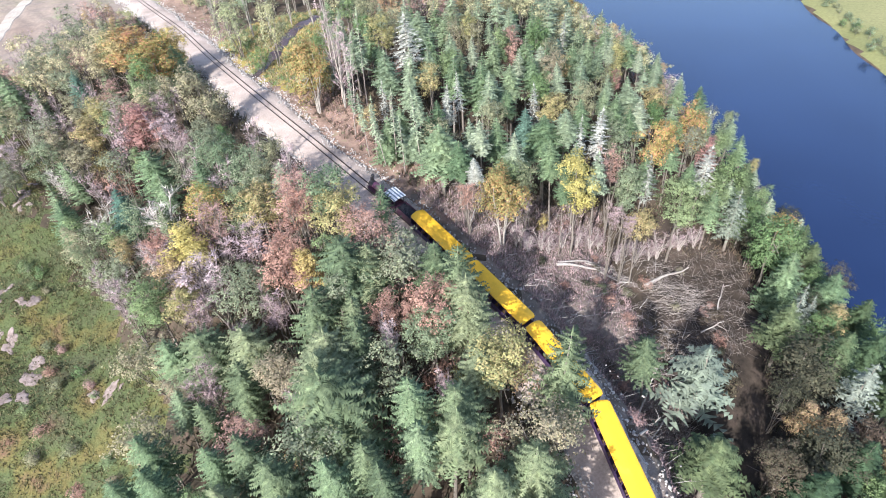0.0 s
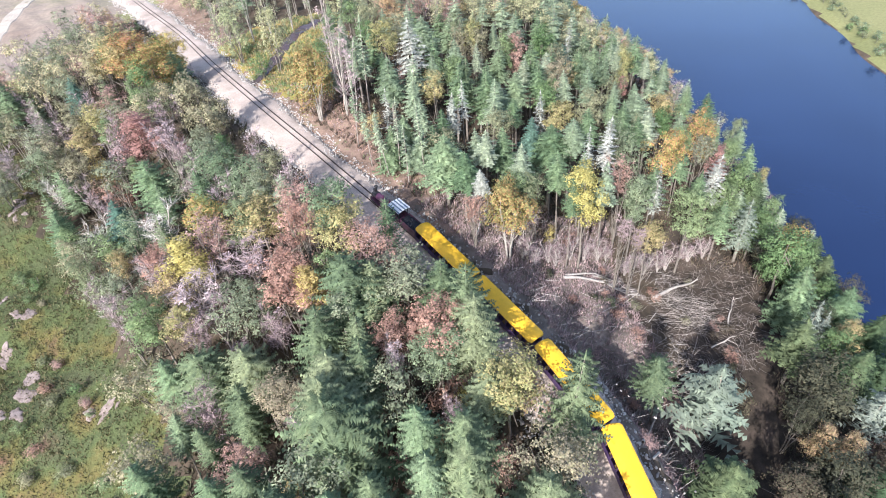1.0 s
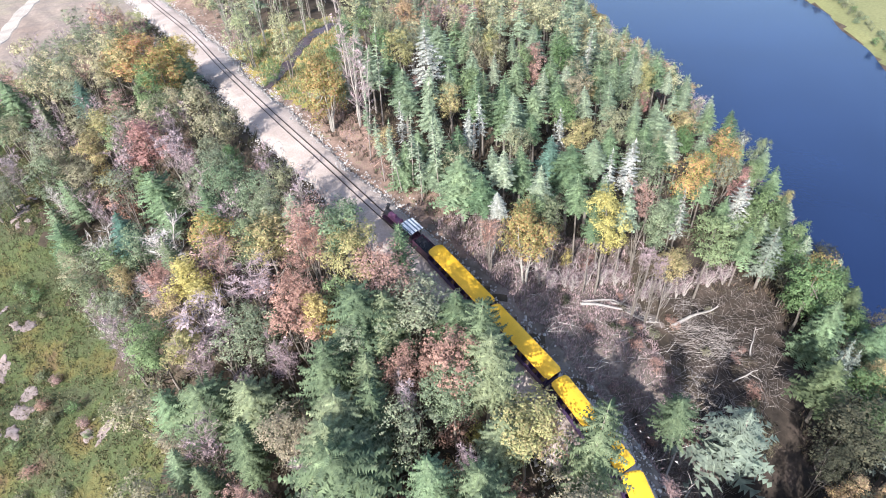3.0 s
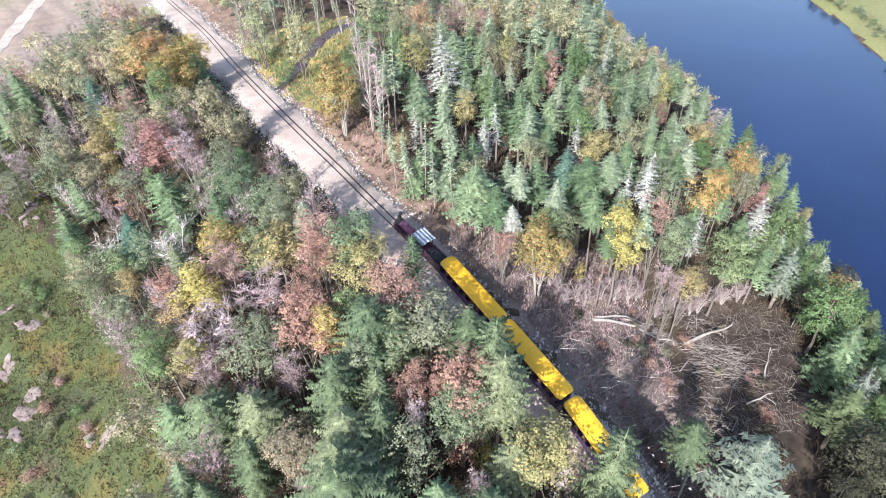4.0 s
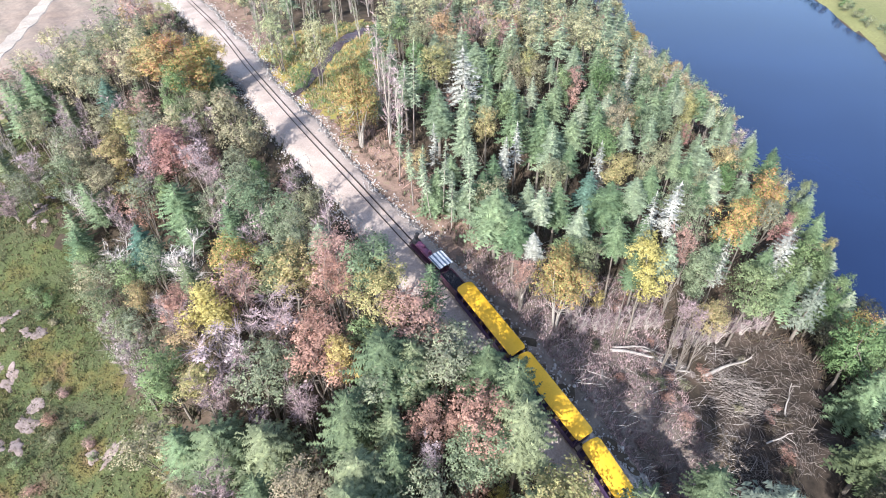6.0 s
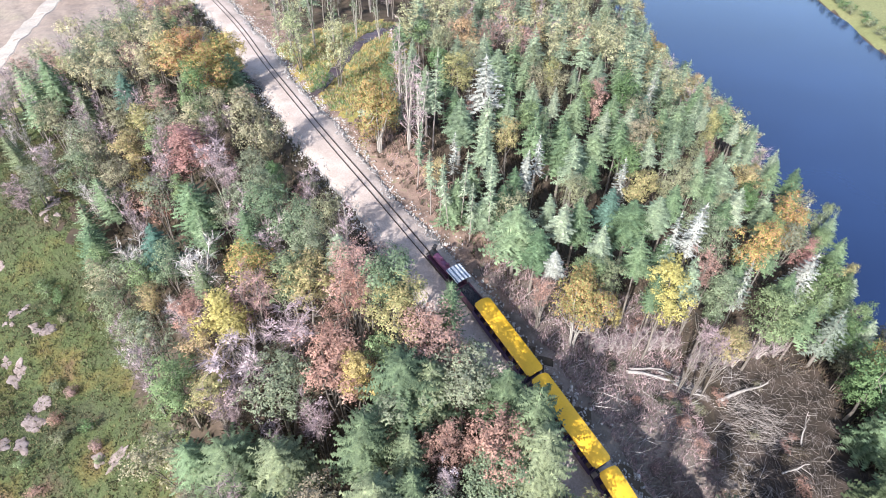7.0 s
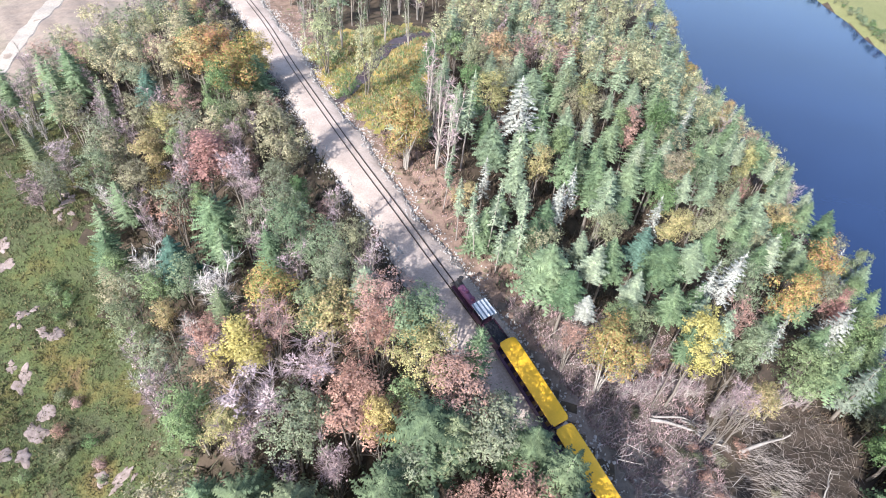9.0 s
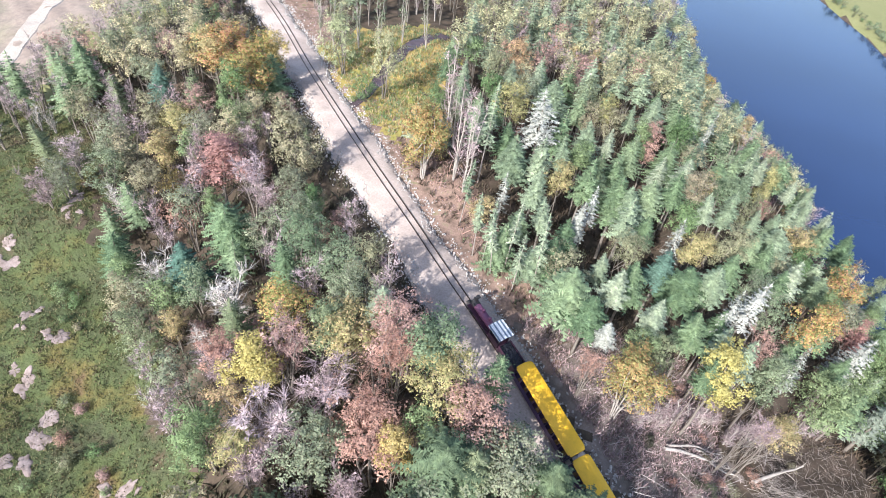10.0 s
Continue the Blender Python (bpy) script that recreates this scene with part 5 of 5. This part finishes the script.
def tender():
    root = new("coal_tender")
    bm = bmesh.new()
    box(bm, -0.72, 0.72, -1.35, 1.35, 0.45, 0.62, 0.02)
    part("tender_frame", bm, M_BLACK, root)
    for sx in (-1, 1):
        bm = bmesh.new()
        box(bm, sx * 0.7 - 0.03, sx * 0.7 + 0.03, -1.3, 1.3, 0.62, 1.5, 0.02)
        part("tender_side", bm, M_MAROON, root)
    for sy in (-1, 1):
        bm = bmesh.new()
        box(bm, -0.7, 0.7, sy * 1.3 - 0.03, sy * 1.3 + 0.03, 0.62, 1.5, 0.02)
        part("tender_end", bm, M_MAROON, root)
    bm = bmesh.new()
    g = bmesh.ops.create_grid(bm, x_segments=12, y_segments=20, size=0.5)["verts"]
    r = random.Random(3)
    for v in g:
        v.co = (v.co.x * 1.34, v.co.y * 2.54, 1.3 + r.uniform(-0.05, 0.08))
    part("coal_load", bm, M_COAL, root, "dark coal load")
    for wy in (-0.8, 0.8):
        bm = bmesh.new()
        for sx in (-1, 1):
            rod(bm, (sx * 0.36, wy, 0.21), (sx * 0.44, wy, 0.21), 0.21, n=16)
        rod(bm, (-0.4, wy, 0.21), (0.4, wy, 0.21), 0.035, n=8)
        part("wheelset", bm, M_STEEL, root)
    tagged(root, "dark maroon coal tender behind the locomotive", "tender")
    return root


def stretch(root, k):
    """Lengthens a vehicle: long parts grow, round ones keep their shape and move."""
    for ob in root.children_recursive:
        co = np.empty(len(ob.data.vertices) * 3)
        ob.data.vertices.foreach_get("co", co)
        co = co.reshape(-1, 3)
        mid = (co[:, 1].min() + co[:, 1].max()) / 2
        if ob.name.split(".")[0] in ("chimney", "sand_dome", "steam_dome", "driving_wheel", "leading_wheel", "headlamp", "cab_post"):
            co[:, 1] += mid * (k - 1)
        else:
            co[:, 1] *= k
        ob.data.vertices.foreach_set("co", co.ravel())
        ob.data.update()


FRONT_S = float(to_line([-13.4], [54.4])[1])
loco = locomotive()
stretch(loco, 1.37)
place_on_track(loco, FRONT_S - 3.17, 2.0)
tend = tender()
place_on_track(tend, FRONT_S - 7.2, 0.9)
first = coach()
COACH_S = [FRONT_S - 13.05 - 9.2 * i for i in range(5)]
place_on_track(first, COACH_S[0], 2.9)
for s in COACH_S[1:]:
    c = copy_thing(first, Matrix.Identity(4))
    place_on_track(c, s, 2.9)

# ---------------------------------------------------------------- brush, logs, grass and stones


def log_thing(x0, y0, x1, y1, r, label, lift=0.25, end_lift=0.25, twigs=6):
    """A fallen trunk on the ground, with the stubs of its branches."""
    rr = random.Random(int(x0 * 31 + y0 * 17))
    n = 7
    base = Vector((x0, y0, lz(x0, y0)))
    v, f = [], []
    pts = []
    for i in range(n):
        t = i / (n - 1)
        x, y = x0 + (x1 - x0) * t, y0 + (y1 - y0) * t
        pts.append(Vector((x + rr.uniform(-0.08, 0.08), y + rr.uniform(-0.08, 0.08), lz(x, y) + lift + (end_lift - lift) * t)) - base)
    tube(v, f, pts, [r * (1 - 0.65 * i / (n - 1)) for i in range(n)], 7)
    root = new("fallen_tree")
    root.location = base
    ob = new("trunk", mesh_from("log", v, f, (M_DEADWOOD,), None, True))
    ob.parent = root
    for k in range(twigs):
        v, f = [], []
        t = rr.uniform(0.35, 1.0)
        p = pts[0].lerp(pts[-1], t)
        e = p + Vector((rr.uniform(-1.3, 1.3), rr.uniform(-1.3, 1.3), rr.uniform(0.1, 0.8)))
        tube(v, f, [p, (p + e) / 2 + Vector((0, 0, 0.1)), e], [0.035, 0.025, 0.008], 4)
        ob = new("branch", mesh_from("branch", v, f, (M_DEADWOOD,), None, True))
        ob.parent = root
    return tagged(root, label, "fallen tree", "fallen trees of the clearing")


LOGS = [(8.9, 48.8, 19.4, 51.4, 0.2, 0.3, 0.4, 14), (9.2, 49.2, 17.1, 52.6, 0.14, 0.3, 0.5, 10), (12.8, 50.5, 19.1, 51.9, 0.12, 0.3, 0.3, 10),
        (21.2, 51.3, 28.3, 55.8, 0.24, 0.3, 0.7, 6), (12.8, 27.0, 19.2, 37.8, 0.16, 0.2, 2.6, 8), (13.2, 25.6, 19.7, 33.1, 0.12, 0.3, 1.8, 8),
        (-1.4, 49.6, 0.3, 52.8, 0.1, 0.2, 3.2, 2), (6.3, 52.7, 7.5, 51.1, 0.09, 0.2, 0.2, 2), (25.8, 43.3, 28.7, 44.7, 0.1, 0.3, 1.0, 3), (29.2, 47.5, 31.5, 52.0, 0.1, 0.2, 0.8, 4)]
for row in LOGS:
    log_thing(*row[:5], "weathered grey fallen trunk lying in the cut clearing", *row[5:])


def sticks(name, poly, count, lo, hi, mat, label, heads=None, flat=0.3, thick=0.02, seed=5):
    """Scattered dead branches and brush."""
    rng = np.random.default_rng(seed)
    xs, ys = [p[0] for p in poly], [p[1] for p in poly]
    x, y = rng.uniform(min(xs), max(xs), count), rng.uniform(min(ys), max(ys), count)
    k = inside(x, y, poly)
    d = to_line(x, y)[0]
    k &= np.abs(d) > 4.2
    x, y = x[k], y[k]
    z = land_z(x, y)
    n = len(x)
    a = rng.uniform(0, 6.28, n) if heads is None else rng.normal(heads, 0.5, n)
    L = rng.uniform(lo, hi, n)
    dv = np.stack([np.cos(a) * L, np.sin(a) * L, np.abs(rng.normal(0, flat, n)) * L], 1)
    p0 = np.stack([x, y, z + 0.03 + rng.uniform(0, 0.2, n)], 1)
    side = np.stack([-np.sin(a), np.cos(a), 0 * a], 1) * (thick * rng.uniform(0.6, 1.6, n))[:, None]
    up = np.array([0, 0, 1.0]) * (thick * 1.6)
    bend = p0 + dv * 0.5 + np.stack([0 * a, 0 * a, 0.12 * L * rng.uniform(-0.3, 1, n)], 1)
    v = np.stack([p0 + side, p0 - side, p0 + up, bend + side * 0.8, bend - side * 0.8, bend + up * 0.8, p0 + dv], 1).reshape(-1, 3)
    b = np.arange(n)[:, None] * 7
    f = []
    for q in ((0, 3, 5, 2), (2, 5, 4, 1), (1, 4, 3, 0)):
        f += [tuple(r) for r in (b + np.array(q))]
    for q in ((3, 6, 5), (5, 6, 4), (4, 6, 3)):
        f += [tuple(r) for r in (b + np.array(q))]
    ob = new(name, mesh_from(name, v, f, (mat,)))
    return tagged(ob, label, "brush", kind="stuff")


sticks("slash", CLEARING, 4200, 0.5, 2.0, F_GREYTWIG, "scattered dry slash and dead branches over the clearing", None, 0.3, 0.014, 5)
sticks("slash", CLEARING, 420, 0.8, 3.0, F_WHITETWIG, "pale weathered branches lying across the clearing", 0.4, 0.15, 0.018, 6)
sticks("brush_pile", [(20, 46), (27, 46), (27.5, 52), (21, 53)], 360, 1.2, 3.0, F_GREYTWIG, "heap of long grey branches", -0.2, 0.2, 0.009, 7)
BANK = [(24, 40), (30, 40), (35, 49), (36, 57), (33, 61), (25, 60), (22, 54)]
sticks("slash", BANK, 1300, 0.6, 2.2, F_GREYTWIG, "grey dead branches lying over the dark river bank", None, 0.35, 0.014, 61)
sticks("slash", [(13, 26), (19, 26), (26, 40), (22, 46), (16, 38)], 1500, 0.6, 2.4, F_GREYTWIG, "grey slash at the foot of the embankment", None, 0.3, 0.014, 63)
sticks("undergrowth", [(-30, 79), (-24, 71), (-14, 62), (-4, 56), (6, 54), (8, 58), (-6, 63), (-20, 76)], 1500, 0.4, 1.4, F_RUST, "rusty dead bracken and twigs under the trees", None, 0.6, 0.03, 8)


def tufts(name, poly, count, lo, hi, mat, label, category, seed, keep=None, blades=5, wide=0.07, spread=0.35):
    """Grass or low brush: small bunches of tapering blades."""
    rng = np.random.default_rng(seed)
    xs, ys = [p[0] for p in poly], [p[1] for p in poly]
    x, y = rng.uniform(min(xs), max(xs), count), rng.uniform(min(ys), max(ys), count)
    k = inside(x, y, poly)
    k &= np.abs(to_line(x, y)[0]) > 4.0
    if keep is not None:
        k &= keep(x, y)
    x, y = np.repeat(x[k], blades), np.repeat(y[k], blades)
    n = len(x)
    x, y = x + rng.normal(0, spread * 0.5, n), y + rng.normal(0, spread * 0.5, n)
    z = land_z(x, y) - 0.03
    h = rng.uniform(lo, hi, n)
    a = rng.uniform(0, 6.28, n)
    w = wide * rng.uniform(0.6, 1.5, n)
    p = np.stack([x, y, z], 1)
    s = np.stack([np.cos(a) * w, np.sin(a) * w, 0 * a], 1)
    tip = p + np.stack([rng.normal(0, 0.4, n) * h, rng.normal(0, 0.4, n) * h, h], 1)
    v = np.stack([p - s, p + s, tip], 1).reshape(-1, 3)
    f = [tuple(r) for r in np.arange(n * 3).reshape(-1, 3)]
    ob = new(name, mesh_from(name, v, f, (mat,)))
    return tagged(ob, label, category, kind="stuff")


def off_creek(x, y):
    return np.abs(x - np.interp(y, [83.5, 87, 93, 99, 103.5, 108, 112.5, 116], [-37.5, -36, -35.3, -35.2, -34.6, -33.5, -31.5, -27])) > 1.3


tufts("grass", [(-27, 14), (-31, 28), (-36, 36), (-44, 42), (-50, 48), (-57, 56), (-62, 64), (-66, 73), (-88, 74), (-88, 50), (-74, 34), (-58, 18)], 15000, 0.1, 0.36, F_GRASS,
      "rough green and brown meadow grass", "grass", 11)
tufts("dry_grass", [(-27, 14), (-31, 28), (-36, 36), (-44, 42), (-50, 48), (-57, 56), (-62, 64), (-66, 73), (-88, 74), (-88, 50), (-74, 34), (-58, 18)], 9000, 0.1, 0.34, F_SEDGE,
      "dull brown sedge in the wet meadow", "grass", 27, lambda x, y: np.sin(x * 0.35 + 1.5 * np.sin(y * 0.2)) > -0.2)
tufts("grass", CREEKSIDE, 3500, 0.2, 0.6, F_AMBER, "tall yellow grass beside the creek", "grass", 18, off_creek, wide=0.08)
tufts("grass", CREEKSIDE, 2500, 0.2, 0.6, F_GREEN, "tall green and yellow grass beside the creek", "grass", 12, off_creek, wide=0.08)
tufts("dry_grass", CLEARING, 13000, 0.15, 0.7, F_BRUSH, "dry brown grass and stubble over the clearing", "grass", 13, lambda x, y: x + 0.2 * y < 28, wide=0.05)
tufts("reeds", [(41, -5), (44, 45), (46, 62), (47, 80), (44, 100), (39, 120), (32, 150), (28, 150), (35, 120), (39, 100), (42, 80), (40, 60), (38, 20), (37, -5)], 6000, 0.5, 1.5, F_REED,
      "brown reeds along the water's edge", "reeds", 14, wide=0.05)
tufts("undergrowth", RIVERSIDE, 3500, 0.3, 0.9, F_UMBER, "dark olive undergrowth on the lower bank", "undergrowth", 19, wide=0.08)
tufts("undergrowth", LEFT_WOOD, 18000, 0.3, 1.1, F_UMBER, "low olive undergrowth between the trees", "undergrowth", 15, wide=0.09)
tufts("undergrowth", RIGHT_WOOD, 10000, 0.3, 1.0, F_UMBER, "low brown undergrowth beneath the spruces", "undergrowth", 16, wide=0.08)
VERGE = [(-62, 114), (-46, 96), (-30, 78), (-14, 62), (-5, 56), (1, 57), (-4, 62), (-22, 78), (-40, 100), (-56, 120)]
tufts("leaf_litter", VERGE, 9000, 0.05, 0.3, F_BRUSH, "reddish brown dead leaves and bracken on the verge", "leaf litter", 24, wide=0.06)
tufts("verge_grass", VERGE, 900, 0.1, 0.35, F_GREEN, "green grass patches on the verge", "grass", 25, lambda x, y: np.sin(x * 0.9) * np.sin(y * 0.8 + 1) > 0.3, wide=0.06)
tufts("verge_grass", [(-70, 124), (-46, 96), (-30, 77), (-14, 62), (-6, 56), (-12, 50), (-30, 68), (-64, 112)], 5000, 0.15, 0.5, F_GREEN, "green grass along the embankment", "grass", 17,
      lambda x, y: np.abs(to_line(x, y)[0]) > 4.3)


def low_bushes(poly, leafs, count, seed):
    """Low shrubs of the open ground, each a thing."""
    r = random.Random(seed)
    xs, ys = [p[0] for p in poly], [p[1] for p in poly]
    made = 0
    while made < count:
        x, y = r.uniform(min(xs), max(xs)), r.uniform(min(ys), max(ys))
        if not bool(inside(np.array([x]), np.array([y]), poly)[0]) or not free(x, y, 0.4):
            continue
        tree("bush", r.choice(leafs), x, y, r.uniform(0.6, 1.6), r.uniform(1.0, 2.2))
        made += 1


low_bushes([(-32, 20), (-36, 30), (-50, 45), (-58, 54), (-64, 54), (-56, 42), (-46, 26), (-40, 16)], ["green", "olive", "rust"], 22, 21)
low_bushes([(0, 50), (8, 58), (22, 60), (30, 54), (28, 42), (20, 26), (14, 24), (10, 40)], ["rust", "olive", "umber", "rust"], 34, 22)


low_bushes([(-46, 100), (-40, 110), (-37, 106), (-39, 92), (-36, 84), (-40, 90)], ["green", "amber", "green"], 10, 23)


def far_bank():
    """Bushes along the far shore."""
    t = Thicket()
    r = random.Random(31)
    for k in range(90):
        y = 80 + k * 2.0
        x = float(far_x(y)) + 2.5 + r.uniform(-1.0, 3.0)
        kind, leaf = r.choice([("bush", "olive"), ("bush", "grey"), ("bush", "green"), ("airy", "olive")])
        h0, r0, meshes = FAR[kind]
        trunk, crown = r.choice(meshes)
        h = r.uniform(1.2, 2.6)
        m = Matrix.LocRotScale((x, y, lz(x, y) - 0.1), Euler((0, 0, r.uniform(0, 6))), (h / h0 * 1.3, h / h0 * 1.3, h / h0))
        t.add(trunk, trunk.materials[0], m)
        t.add(crown, LEAF[leaf][0], m)
    t.done("far_bushes", "dark olive bushes along the far bank", "bushes")


far_bank()


def stones():
    """The rough stone edging on both sides of the bed: near stones as parts, the rest in one."""
    rng = np.random.default_rng(41)
    bm = bmesh.new()
    bmesh.ops.create_icosphere(bm, subdivisions=1, radius=1.0)
    base = np.array([v.co[:] for v in bm.verts])
    tri = [tuple(v.index for v in f.verts) for f in bm.faces]
    bm.free()
    shapes = [base * rng.uniform(0.6, 1.25, base.shape) * np.array([1, 0.8, 0.6]) for _ in range(8)]
    meshes = [mesh_from("stone", s, tri, (M_ROCK,)) for s in shapes]
    bank = new("stone_edging")
    tagged(bank, "rough pale broken stone along both edges of the bed", "stone edging", kind="structure")
    sv, sf, n, parts = [], [], 0, 0
    ss = np.arange(14.0, END_S - 20, 0.022)
    side = np.where(rng.random(len(ss)) < 0.5, 1, -1)
    wide = np.array([bed_width(s) for s in ss])
    off = np.where(rng.random(len(ss)) < 0.75, rng.uniform(-0.25, 1.7, len(ss)), np.abs(rng.normal(1.2, 1.0, len(ss)))) + 0.35 * np.sin(ss * 0.9 + side)
    dist = wide + off
    xyz = np.stack([np.interp(ss, RUN, a) for a in LINE.T], 1) + np.stack([np.interp(ss, RUN, a) for a in SIDE.T], 1) * (side * dist + bed_shift(ss))[:, None]
    k = wide / 2.35
    xyz[:, 2] += np.interp(dist / k, [0, 2.3, 2.9, 4.3], [0.05, 0.0, -0.35, -1.5])
    xyz[:, 2] = np.maximum(xyz[:, 2], land_z(xyz[:, 0], xyz[:, 1])) + 0.01
    size = rng.uniform(0.06, 0.19, len(ss)) * np.where(rng.random(len(ss)) < 0.1, 1.6, 1.0)
    for s, q, sz in zip(ss, xyz, size):
        rot = Euler(rng.uniform(0, 6.28, 3)).to_matrix()
        i = int(rng.integers(8))
        if 52 < s < 74 and parts < 300 and sz > 0.1 and rng.random() < 0.6:
            ob = new("stone", meshes[i])
            ob.parent = bank
            ob.matrix_basis = Matrix.LocRotScale(tuple(q), rot.to_euler(), (sz,) * 3)
            parts += 1
            continue
        co = (shapes[i] * sz) @ np.array(rot).T + q
        sv.append(co)
        sf += [tuple(k2 + n for k2 in f) for f in tri]
        n += len(co)
    ob = new("loose_stone", mesh_from("loose_stone", np.concatenate(sv), sf, (M_ROCK,)))
    tagged(ob, "broken stone spilling down the embankment", "stones", kind="stuff")


def field_track():
    """The pale dirt track across the ploughed field."""
    pts = catmull([(-114, 165, 0), (-108.5, 131, 0), (-105, 114, 0), (-101.5, 102, 0), (-97, 90, 0), (-93, 80, 0), (-89, 71, 0)], 1.5)
    g = np.gradient(pts, axis=0)
    g /= np.linalg.norm(g, axis=1)[:, None]
    v, f = [], []
    for p, t in zip(pts, g):
        for k, up in ((-1.9, -0.25), (-1.4, 0.12), (1.4, 0.12), (1.9, -0.25)):
            x, y = p[0] + t[1] * k, p[1] - t[0] * k
            v.append((x, y, lz(x, y) + up))
    for i in range(len(pts) - 1):
        for j in range(3):
            a = i * 4 + j
            f.append((a, a + 1, a + 5, a + 4))
    ob = new("dirt_track", mesh_from("dirt_track", v, f, (M_TRACKDIRT,)))
    tagged(ob, "pale dirt track across the bare field", "track", kind="structure")


field_track()
stones()
